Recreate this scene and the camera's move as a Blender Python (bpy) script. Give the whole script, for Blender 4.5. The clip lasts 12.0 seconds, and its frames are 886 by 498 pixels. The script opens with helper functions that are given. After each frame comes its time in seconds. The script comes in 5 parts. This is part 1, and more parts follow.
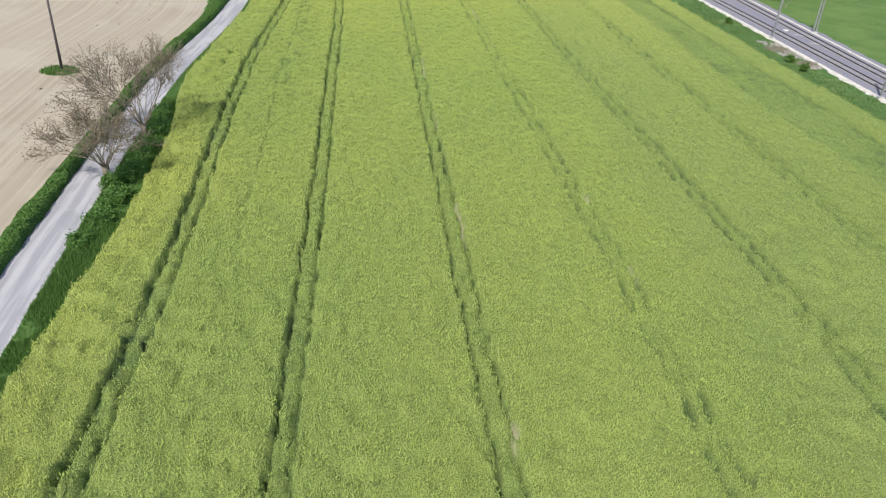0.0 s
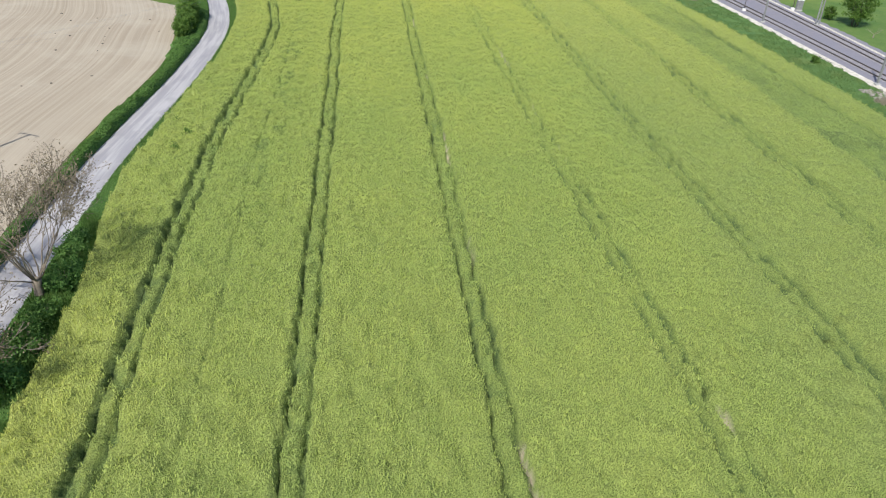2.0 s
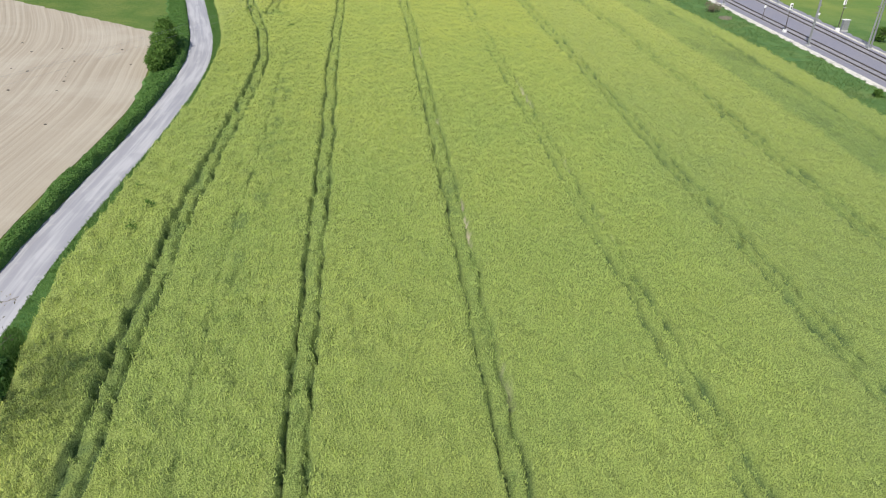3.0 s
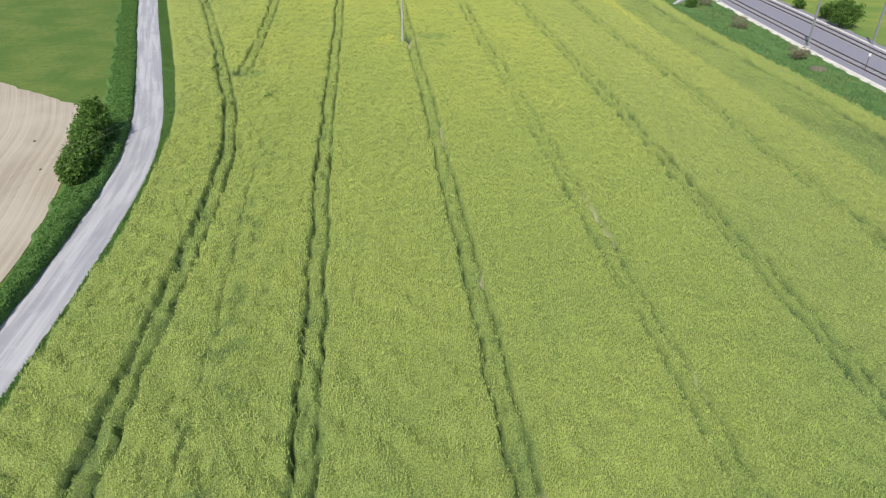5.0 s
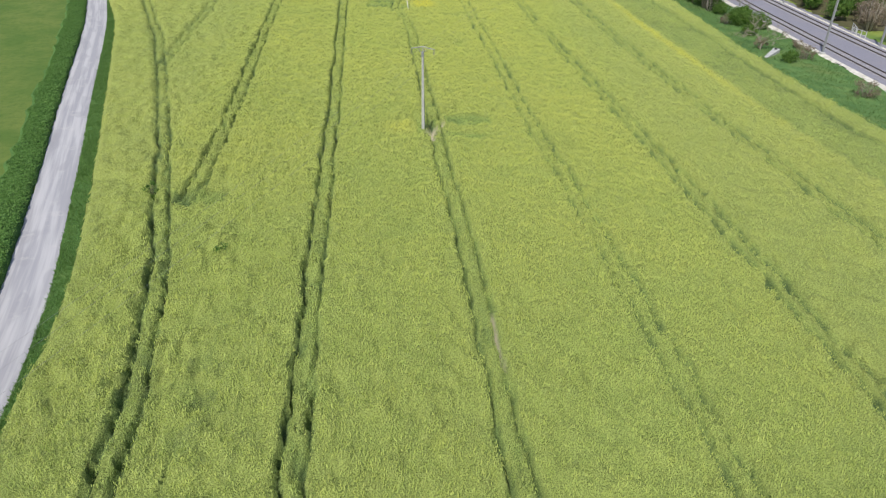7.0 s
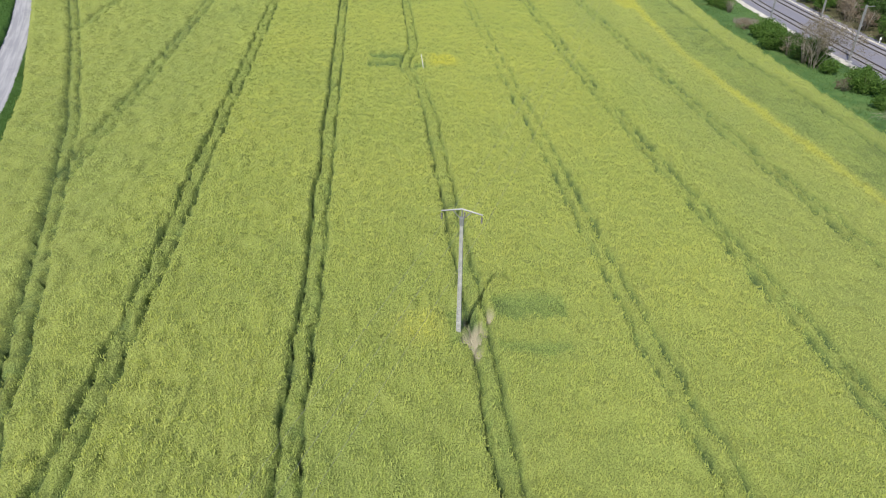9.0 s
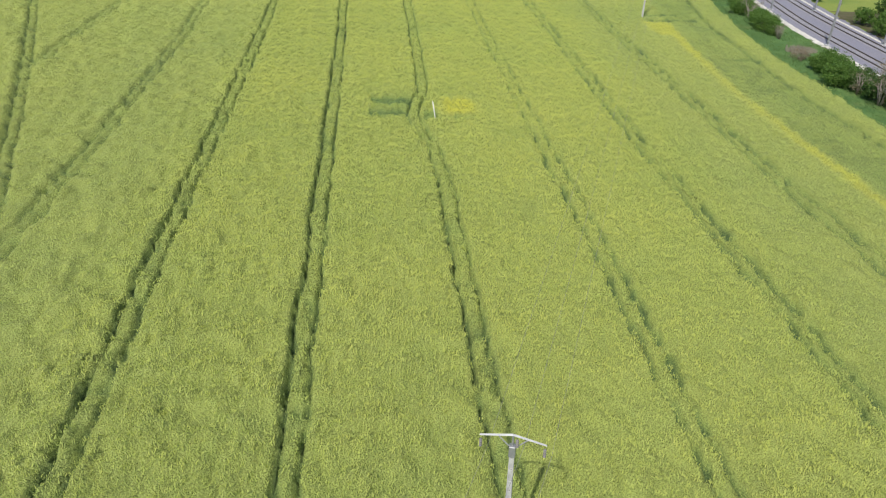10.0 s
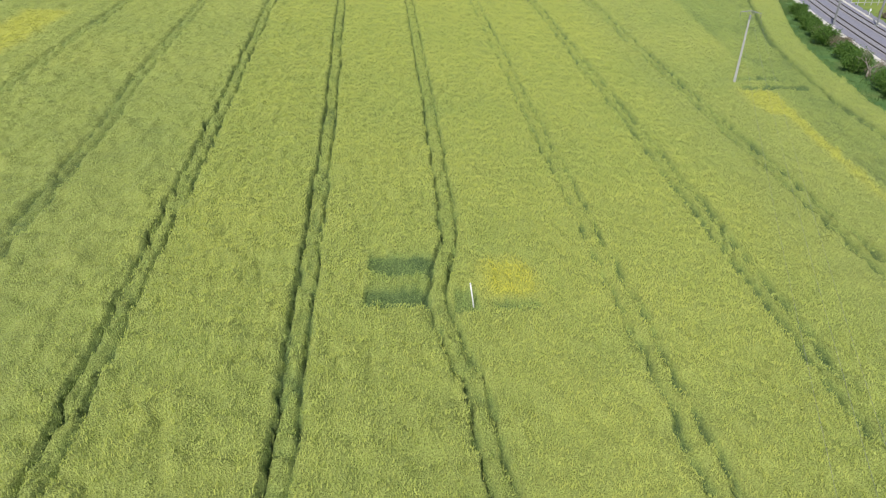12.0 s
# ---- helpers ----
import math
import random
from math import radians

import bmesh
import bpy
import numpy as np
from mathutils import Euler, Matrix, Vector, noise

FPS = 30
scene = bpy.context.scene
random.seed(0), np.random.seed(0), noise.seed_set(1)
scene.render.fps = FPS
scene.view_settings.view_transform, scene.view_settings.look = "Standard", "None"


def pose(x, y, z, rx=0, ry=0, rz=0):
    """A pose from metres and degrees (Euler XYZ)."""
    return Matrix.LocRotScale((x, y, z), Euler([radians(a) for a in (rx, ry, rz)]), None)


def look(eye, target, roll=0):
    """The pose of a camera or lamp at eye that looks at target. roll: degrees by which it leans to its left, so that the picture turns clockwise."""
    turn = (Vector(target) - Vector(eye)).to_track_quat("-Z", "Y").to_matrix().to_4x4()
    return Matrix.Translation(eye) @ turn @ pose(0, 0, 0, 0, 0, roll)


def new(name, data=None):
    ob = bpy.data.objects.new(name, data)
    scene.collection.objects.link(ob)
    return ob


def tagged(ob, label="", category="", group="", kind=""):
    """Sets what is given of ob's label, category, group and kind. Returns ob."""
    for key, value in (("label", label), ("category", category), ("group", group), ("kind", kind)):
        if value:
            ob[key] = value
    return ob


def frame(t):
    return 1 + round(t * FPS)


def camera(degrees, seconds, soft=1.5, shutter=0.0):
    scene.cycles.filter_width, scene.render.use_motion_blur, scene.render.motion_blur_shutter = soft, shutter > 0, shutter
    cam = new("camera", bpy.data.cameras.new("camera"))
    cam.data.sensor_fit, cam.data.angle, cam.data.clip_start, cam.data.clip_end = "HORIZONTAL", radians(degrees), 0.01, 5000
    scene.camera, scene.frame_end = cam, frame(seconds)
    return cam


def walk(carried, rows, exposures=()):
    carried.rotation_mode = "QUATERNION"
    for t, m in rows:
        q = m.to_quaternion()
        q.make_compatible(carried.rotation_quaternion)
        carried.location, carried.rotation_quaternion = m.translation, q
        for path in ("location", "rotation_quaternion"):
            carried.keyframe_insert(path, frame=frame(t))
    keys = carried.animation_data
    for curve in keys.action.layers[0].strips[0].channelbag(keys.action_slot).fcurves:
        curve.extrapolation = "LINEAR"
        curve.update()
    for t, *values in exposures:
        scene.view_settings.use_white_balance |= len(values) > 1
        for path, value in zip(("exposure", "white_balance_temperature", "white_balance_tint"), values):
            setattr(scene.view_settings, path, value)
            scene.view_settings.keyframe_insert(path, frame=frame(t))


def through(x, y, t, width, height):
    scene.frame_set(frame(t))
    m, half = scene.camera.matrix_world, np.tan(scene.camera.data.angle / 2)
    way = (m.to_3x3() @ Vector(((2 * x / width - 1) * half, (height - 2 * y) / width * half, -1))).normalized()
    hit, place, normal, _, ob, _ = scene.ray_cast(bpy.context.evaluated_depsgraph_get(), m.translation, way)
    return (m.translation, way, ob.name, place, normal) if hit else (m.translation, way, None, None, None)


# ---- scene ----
# ---------------------------------------------------------------- camera
cam = camera(62.2, 12.0, soft=1.1)
PATH = [
    (0, 0.00, -0.00, 28.71, -5.09, -30.39, 3.46),
    (0.5, -0.33, 6.72, 28.60, -5.01, -30.55, 3.33),
    (1, -0.59, 13.61, 28.52, -4.90, -30.60, 3.16),
    (1.5, -0.82, 20.77, 28.47, -4.85, -30.65, 3.00),
    (2, -1.12, 28.09, 28.39, -4.90, -30.59, 2.85),
    (2.5, -1.41, 35.52, 28.31, -4.88, -30.50, 2.68),
    (3, -1.68, 43.04, 28.23, -4.86, -30.42, 2.58),
    (5, -3.27, 73.84, 28.71, -5.19, -30.70, 2.34),
    (5.5, -3.40, 81.71, 28.64, -5.13, -30.64, 2.29),
    (6, -3.54, 90.07, 28.49, -5.02, -30.60, 2.29),
    (6.5, -3.82, 98.89, 28.38, -4.89, -30.55, 2.34),
    (7, -4.13, 107.70, 28.19, -4.81, -30.52, 2.39),
    (9, -4.86, 142.20, 27.74, -4.68, -30.55, 2.81),
    (9.5, -5.02, 150.72, 27.52, -4.59, -30.47, 2.80),
    (10, -5.17, 159.46, 27.50, -4.41, -30.44, 2.72),
    (10.5, -5.31, 167.94, 27.36, -4.32, -30.34, 2.67),
    (11, -5.42, 176.50, 27.29, -4.23, -30.33, 2.63),
    (11.5, -5.57, 185.15, 27.22, -4.09, -30.36, 2.56),
    (12, -5.77, 193.83, 27.07, -3.95, -30.34, 2.56),
]
EXPOSURE = [(0.0, 0.18), (12.0, 0.02)]
walk(cam, [(t, pose(x, y, z, 90 + pitch, 0, yaw) @ pose(0, 0, 0, 0, 0, roll)) for t, x, y, z, yaw, pitch, roll in PATH], EXPOSURE)

# ---------------------------------------------------------------- light
SUN_DIR = Vector((-3.02, -6.25, 8.0)).normalized()      # from the ground towards the sun
sun_data = bpy.data.lights.new("sun", "SUN")
sun_data.energy, sun_data.angle, sun_data.color = 4.3, radians(0.53), (1.0, 0.95, 0.86)
sun = new("sun", sun_data)
sun.matrix_world = look(SUN_DIR * 100, (0, 0, 0))

world = bpy.data.worlds.new("sky")
scene.world = world
world.use_nodes = True
wn = world.node_tree
sky = wn.nodes.new("ShaderNodeTexSky")
sky.sky_type, sky.sun_disc = "NISHITA", False
sky.sun_elevation = math.asin(SUN_DIR.z)
sky.sun_rotation = math.atan2(SUN_DIR.x, SUN_DIR.y)
sky.air_density, sky.dust_density, sky.ozone_density = 1.0, 1.4, 1.0
wn.nodes["Background"].inputs["Strength"].default_value = 0.12
wn.links.new(sky.outputs[0], wn.nodes["Background"].inputs["Color"])

# ---------------------------------------------------------------- numbers and meshes
rng = np.random.default_rng(7)
TABLE = rng.random((256, 256))


def vnoise(x, y, size, seed=0):
    """Smooth value noise from 0 to 1 with cells of the given size."""
    x, y = np.asarray(x, float) / size + seed * 17.31, np.asarray(y, float) / size + seed * 7.77
    ix, iy = np.floor(x).astype(int), np.floor(y).astype(int)
    fx, fy = x - ix, y - iy
    fx, fy = fx * fx * (3 - 2 * fx), fy * fy * (3 - 2 * fy)
    a, b = TABLE[ix & 255, iy & 255], TABLE[(ix + 1) & 255, iy & 255]
    c, d = TABLE[ix & 255, (iy + 1) & 255], TABLE[(ix + 1) & 255, (iy + 1) & 255]
    return (a * (1 - fx) + b * fx) * (1 - fy) + (c * (1 - fx) + d * fx) * fy


def step(a, b, v):
    t = np.clip((v - a) / (b - a), 0, 1)
    return t * t * (3 - 2 * t)


def curve(pairs, soft=4.0):
    """A smooth x(y) through pairs of (y, x)."""
    ys = np.arange(-60, 441, 1.0)
    p = np.array(pairs, float)
    xs = np.interp(ys, p[:, 0], p[:, 1])
    lo, hi = (p[1, 1] - p[0, 1]) / (p[1, 0] - p[0, 0]), (p[-1, 1] - p[-2, 1]) / (p[-1, 0] - p[-2, 0])
    xs = np.where(ys < p[0, 0], p[0, 1] + lo * (ys - p[0, 0]), xs)
    xs = np.where(ys > p[-1, 0], p[-1, 1] + hi * (ys - p[-1, 0]), xs)
    k = np.exp(-0.5 * (np.arange(-12, 13) / soft) ** 2)
    pad = np.concatenate([xs[0] + (xs[1] - xs[0]) * np.arange(-12, 0), xs, xs[-1] + (xs[-1] - xs[-2]) * np.arange(1, 13)])
    xs = np.convolve(pad, k / k.sum(), "valid")
    return lambda y: np.interp(y, ys, xs)


def mesh_of(name, verts, faces, smooth=False, **attributes):
    """A mesh from arrays of vertices and of faces that all have the same number of corners."""
    me = bpy.data.meshes.new(name)
    verts, faces = np.asarray(verts, np.float32), np.asarray(faces, np.int32)
    me.vertices.add(len(verts))
    me.vertices.foreach_set("co", verts.ravel())
    me.loops.add(faces.size)
    me.loops.foreach_set("vertex_index", faces.ravel())
    me.polygons.add(len(faces))
    me.polygons.foreach_set("loop_start", np.arange(0, faces.size, faces.shape[1], dtype=np.int32))
    me.polygons.foreach_set("use_smooth", np.full(len(faces), smooth))
    for key, values in attributes.items():
        me.attributes.new(key, "FLOAT", "POINT").data.foreach_set("value", np.asarray(values, np.float32).ravel())
    me.update(calc_edges=True)
    me.validate()
    return me


def mesh_thing(name, verts, faces, mat, smooth=False, parent=None, **attributes):
    ob = new(name, mesh_of(name, verts, faces, smooth, **attributes))
    ob.data.materials.append(mat)
    ob.parent = parent
    return ob


def part(name, bm, mat, parent=None, label="", smooth=False):
    """One mesh object from a bmesh, under a thing or a part."""
    me = bpy.data.meshes.new(name)
    for f in bm.faces:
        f.smooth = smooth
    bm.to_mesh(me)
    bm.free()
    me.materials.append(mat)
    ob = new(name, me)
    ob.parent = parent
    return tagged(ob, label) if label else ob


def empty(name, x, y, z=0.0, turn=0.0):
    ob = new(name)
    ob.matrix_world = pose(x, y, z, 0, 0, turn)
    return ob


def grid_faces(rows, cols):
    i = np.arange(rows * cols).reshape(rows, cols)
    return np.stack([i[:-1, :-1], i[:-1, 1:], i[1:, 1:], i[1:, :-1]], -1).reshape(-1, 4)


def strip(name, y0, y1, edges, mat, gap=1.0, wobble=0.0, seed=1):
    """A long sheet along y. edges: pairs of (x(y), z), from left to right; u runs across, v along."""
    ys = np.arange(y0, y1 + gap / 2, gap)
    cols = []
    for n, (f, z) in enumerate(edges):
        x = f(ys) + (wobble * (vnoise(ys, 0 * ys + 9 * n, 0.9, seed) + vnoise(ys, 0 * ys + 9 * n, 0.35, seed) - 1) if n in (0, len(edges) - 1) else 0)
        cols.append(np.stack([x, ys, 0 * ys + z], -1))
    verts = np.stack(cols, 1)
    u = np.broadcast_to(verts[:, :, 0] - edges[0][0](ys)[:, None], verts.shape[:2])
    v = np.broadcast_to(ys[:, None], verts.shape[:2])
    return mesh_thing(name, verts.reshape(-1, 3), grid_faces(len(ys), len(edges)), mat, across=u, along=v)


def tube(bm, points, radii, sides=6):
    """A tapered tube along points, closed at both ends."""
    rings, prev = [], None
    points = [Vector(p) for p in points]
    for n, p in enumerate(points):
        d = (points[min(n + 1, len(points) - 1)] - points[max(n - 1, 0)]).normalized()
        a = d.cross(Vector((0, 0, 1)) if abs(d.z) < 0.9 else Vector((1, 0, 0))).normalized()
        b = d.cross(a)
        rings.append([bm.verts.new(p + radii[n] * (math.cos(2 * math.pi * k / sides) * a + math.sin(2 * math.pi * k / sides) * b)) for k in range(sides)])
    for r, s in zip(rings, rings[1:]):
        for k in range(sides):
            bm.faces.new((r[k], r[(k + 1) % sides], s[(k + 1) % sides], s[k]))
    bm.faces.new(rings[0][::-1])
    bm.faces.new(rings[-1])


def box(bm, cx, cy, cz, sx, sy, sz, m=None, bevel=0.0):
    """A box about a centre, with its edges bevelled."""
    made = bmesh.ops.create_cube(bm, size=1.0)["verts"]
    bmesh.ops.scale(bm, vec=(sx, sy, sz), verts=made)
    bmesh.ops.translate(bm, vec=(cx, cy, cz), verts=made)
    if bevel:
        edges = list({e for v in made for e in v.link_edges})
        made = list({v for v in made} | {v for f in bmesh.ops.bevel(bm, geom=edges, offset=bevel, segments=1, affect="EDGES")["faces"] for v in f.verts})
    if m is not None:
        bmesh.ops.transform(bm, matrix=m, verts=[v for v in made if v.is_valid])


# ---------------------------------------------------------------- materials
class Nodes:
    """Short hand for a node material."""

    def __init__(self, name, roughness=0.8, specular=0.3):
        self.mat = bpy.data.materials.new(name)
        self.mat.use_nodes = True
        self.tree = self.mat.node_tree
        self.bsdf = self.tree.nodes["Principled BSDF"]
        self.bsdf.inputs["Roughness"].default_value = roughness
        self.bsdf.inputs["Specular IOR Level"].default_value = specular
        self.where = self.node("ShaderNodeTexCoord").outputs["Object"]

    def node(self, kind, **values):
        n = self.tree.nodes.new(kind)
        for key, value in values.items():
            n.inputs[key.replace("_", " ")].default_value = value
        return n

    def link(self, a, b):
        self.tree.links.new(a, b)

    def noise(self, scale, detail=3.0, rough=0.6, where=None, stretch=None):
        n = self.node("ShaderNodeTexNoise", Scale=scale, Detail=detail, Roughness=rough)
        src = where or self.where
        if stretch:
            m = self.node("ShaderNodeMapping")
            m.inputs["Scale"].default_value = stretch
            self.link(src, m.inputs["Vector"])
            src = m.outputs[0]
        self.link(src, n.inputs["Vector"])
        return n.outputs["Fac"]

    def attr(self, name):
        n = self.node("ShaderNodeAttribute")
        n.attribute_name = name
        return n.outputs["Fac"]

    def island(self):
        return self.node("ShaderNodeNewGeometry").outputs["Random Per Island"]

    def object_random(self):
        return self.node("ShaderNodeObjectInfo").outputs["Random"]

    def maths(self, op, a, b=0.0, c=0.0):
        n = self.tree.nodes.new("ShaderNodeMath")
        n.operation = op
        for k, v in enumerate((a, b, c)):
            if isinstance(v, (int, float)):
                n.inputs[k].default_value = v
            else:
                self.link(v, n.inputs[k])
        return n.outputs[0]

    def ramp(self, fac, a, b, lo=0.0, hi=1.0):
        n = self.node("ShaderNodeMapRange")
        n.interpolation_type = "SMOOTHSTEP"
        for k, v in (("From Min", a), ("From Max", b), ("To Min", lo), ("To Max", hi)):
            n.inputs[k].default_value = v
        self.link(fac, n.inputs["Value"])
        return n.outputs[0]

    def mix(self, fac, a, b):
        n = self.tree.nodes.new("ShaderNodeMix")
        n.data_type = "RGBA"
        for k, v in ((0, fac), (6, a), (7, b)):
            if isinstance(v, (int, float)):
                n.inputs[k].default_value = v
            elif isinstance(v, tuple):
                n.inputs[k].default_value = (*v, 1.0)
            else:
                self.link(v, n.inputs[k])
        return n.outputs[2]

    def xyz(self, a, b, c=0.0):
        n = self.tree.nodes.new("ShaderNodeCombineXYZ")
        for k, v in enumerate((a, b, c)):
            if isinstance(v, (int, float)):
                n.inputs[k].default_value = v
            else:
                self.link(v, n.inputs[k])
        return n.outputs[0]

    def done(self, colour, bump=None, depth=0.02, strength=0.6, through=0.0):
        if isinstance(colour, tuple):
            self.bsdf.inputs["Base Color"].default_value = (*colour, 1.0)
        else:
            self.link(colour, self.bsdf.inputs["Base Color"])
        if bump is not None:
            b = self.node("ShaderNodeBump", Strength=strength, Distance=depth)
            self.link(bump, b.inputs["Height"])
            self.link(b.outputs[0], self.bsdf.inputs["Normal"])
        if through:
            t = self.node("ShaderNodeBsdfTranslucent")
            if isinstance(colour, tuple):
                t.inputs["Color"].default_value = (*colour, 1.0)
            else:
                self.link(colour, t.inputs["Color"])
            m = self.node("ShaderNodeMixShader", Fac=through)
            self.link(self.bsdf.outputs[0], m.inputs[1])
            self.link(t.outputs[0], m.inputs[2])
            self.link(m.outputs[0], self.tree.nodes["Material Output"].inputs["Surface"])
        return self.mat


def crop_material(name, tops):
    n = Nodes(name, 0.6, 0.22)
    bloom, lush_shade = n.attr("bloom"), n.attr("lush_shade")
    fine = n.noise(11.0, 2.5, 0.7)
    one = n.island() if tops else n.ramp(fine, 0.30, 0.70)
    leaf = n.mix(one, (0.355, 0.48, 0.148), (0.46, 0.59, 0.188))
    leaf = n.mix(n.ramp(lush_shade, 0.0, 0.6, 0.0, 0.8), leaf, n.mix(one, (0.275, 0.395, 0.12), (0.36, 0.485, 0.155)))
    # darkest leaf mix: rut shade put into the colour, and the missed patches
    leaf = n.mix(n.ramp(lush_shade, 0.65, 1.0), leaf, n.mix(one, (0.11, 0.19, 0.08), (0.235, 0.345, 0.16)))
    flower = n.mix(n.noise(0.5, 2.0), (0.745, 0.72, 0.165), (0.70, 0.69, 0.19))
    flower = n.mix(n.ramp(bloom, 0.8, 1.2, 0.0, 0.65), flower, (0.82, 0.76, 0.085))
    much = n.maths("ADD", n.maths("MULTIPLY", n.maths("SUBTRACT", one, 0.5), 0.20), bloom)
    much = n.ramp(much, -0.1, 1.25)
    if tops:
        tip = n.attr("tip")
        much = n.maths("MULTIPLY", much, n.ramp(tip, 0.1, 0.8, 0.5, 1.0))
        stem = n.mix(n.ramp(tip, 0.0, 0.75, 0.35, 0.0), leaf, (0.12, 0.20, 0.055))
        return n.done(n.mix(much, stem, flower), through=0.32)
    # ruts mix to a much darker green below, shade included
    under = n.mix(n.ramp(lush_shade, 0.2, 0.9), n.mix(n.ramp(fine, 0.3, 0.7), (0.15, 0.22, 0.058), (0.42, 0.55, 0.165)), n.mix(n.ramp(fine, 0.3, 0.7), (0.06, 0.11, 0.04), (0.17, 0.265, 0.10)))
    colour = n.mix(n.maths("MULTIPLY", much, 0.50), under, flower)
    colour = n.mix(n.attr("bare"), colour, n.mix(n.noise(1.4), (0.60, 0.54, 0.38), (0.74, 0.69, 0.52)))
    high = n.maths("ADD", fine, n.maths("MULTIPLY", n.noise(20.0, 2.0, 0.6), 0.4))
    return n.done(colour, high, 0.22, 1.0, through=0.1)


def grass_material(name, a, b, c, big=0.08, blades=True):
    n = Nodes(name, 0.85, 0.15)
    colour = n.mix(n.ramp(n.noise(big, 4.0), 0.35, 0.65), a, b)
    colour = n.mix(n.ramp(n.noise(1.3, 4.0, 0.7), 0.45, 0.75, 0.0, 0.7), colour, c)
    return n.done(colour, n.noise(11.0, 4.0, 0.75), 0.06, 0.8, through=0.1 if blades else 0.0)


def plain(name, a, b, scale=3.0, roughness=0.8, specular=0.3, bump=0.01, metal=0.0):
    n = Nodes(name, roughness, specular)
    n.bsdf.inputs["Metallic"].default_value = metal
    fac = n.ramp(n.noise(scale, 5.0, 0.65), 0.3, 0.7)
    return n.done(n.mix(fac, a, b), n.noise(scale * 6, 4.0, 0.7), bump, 0.6)


def leaf_material(name, a, b, through=0.3):
    n = Nodes(name, 0.6, 0.25)
    return n.done(n.mix(n.island(), a, b), through=through)


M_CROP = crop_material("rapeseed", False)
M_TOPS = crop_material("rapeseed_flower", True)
M_GRASS = grass_material("meadow", (0.095, 0.165, 0.035), (0.15, 0.205, 0.05), (0.06, 0.125, 0.025), 0.16)
M_VERGE = grass_material("verge_grass", (0.065, 0.15, 0.04), (0.095, 0.19, 0.05), (0.13, 0.21, 0.06), 0.3)
M_BLADE = leaf_material("grass_blades", (0.09, 0.20, 0.045), (0.16, 0.29, 0.075), 0.4)
M_CONCRETE = plain("old_concrete", (0.34, 0.345, 0.345), (0.46, 0.465, 0.465), 2.0)
M_STEEL = plain("galvanised_steel", (0.23, 0.24, 0.25), (0.32, 0.33, 0.34), 4.0, 0.5, 0.5, 0.002, 0.3)
M_RAIL = plain("rail_steel", (0.09, 0.075, 0.07), (0.16, 0.14, 0.13), 3.0, 0.5, 0.4, 0.003, 0.3)
M_WOOD = plain("weathered_wood", (0.06, 0.05, 0.055), (0.11, 0.10, 0.105), 6.0)
M_BARK = plain("bark", (0.07, 0.06, 0.052), (0.13, 0.115, 0.10), 8.0, 0.9)
M_TRUNK = plain("grey_bark", (0.17, 0.145, 0.115), (0.27, 0.235, 0.19), 8.0, 0.9)
M_PALE_BARK = plain("pale_bark", (0.27, 0.235, 0.20), (0.38, 0.34, 0.29), 8.0, 0.9)
M_TWIG = leaf_material("twig_buds", (0.13, 0.11, 0.075), (0.29, 0.245, 0.165), 0.2)
M_LEAF = leaf_material("bush_leaves", (0.06, 0.14, 0.025), (0.16, 0.27, 0.055), 0.4)
# green lowered to hold the tree shade on some brambles
M_VERGE_LEAF = leaf_material("shaded_bramble_leaves", (0.055, 0.15, 0.035), (0.12, 0.24, 0.06), 0.4)
# darker copy of the bush leaves; shade among railway bushes is in its colour
M_LEAF_DEEP = leaf_material("shaded_dark_leaves", (0.035, 0.085, 0.018), (0.09, 0.16, 0.035), 0.25)
M_LEAF_BROWN = leaf_material("reddish_buds", (0.17, 0.135, 0.095), (0.29, 0.24, 0.17))
M_GLASS = plain("glazed_insulator", (0.16, 0.15, 0.14), (0.22, 0.21, 0.20), 5.0, 0.2, 0.6, 0.0)
M_WIRE = plain("wire", (0.30, 0.30, 0.30), (0.38, 0.38, 0.38), 1.0, 0.5, 0.5, 0.0, 0.5)


def soil_material():
    n = Nodes("tilled_soil", 0.9, 0.15)
    across, along = n.attr("across"), n.attr("along")
    rows = n.noise(1.0, 3.0, 0.6, n.xyz(n.maths("MULTIPLY", across, 2.3), n.maths("MULTIPLY", along, 0.02)))
    wide = n.noise(1.0, 2.0, 0.5, n.xyz(n.maths("MULTIPLY", across, 0.22), n.maths("MULTIPLY", along, 0.008)))
    colour = n.mix(n.ramp(rows, 0.35, 0.68), (0.33, 0.285, 0.222), (0.415, 0.365, 0.292))
    colour = n.mix(n.ramp(wide, 0.4, 0.65, 0.0, 0.3), colour, (0.445, 0.395, 0.32))
    colour = n.mix(n.ramp(n.noise(0.09, 4.0), 0.45, 0.7, 0.0, 0.5), colour, (0.465, 0.425, 0.355))
    colour = n.mix(n.ramp(n.noise(5.0, 5.0, 0.75), 0.55, 0.8, 0.0, 0.4), colour, (0.29, 0.22, 0.15))
    high = n.maths("ADD", rows, n.maths("MULTIPLY", n.noise(7.0, 4.0, 0.75), 0.5))
    return n.done(colour, high, 0.10, 0.7)


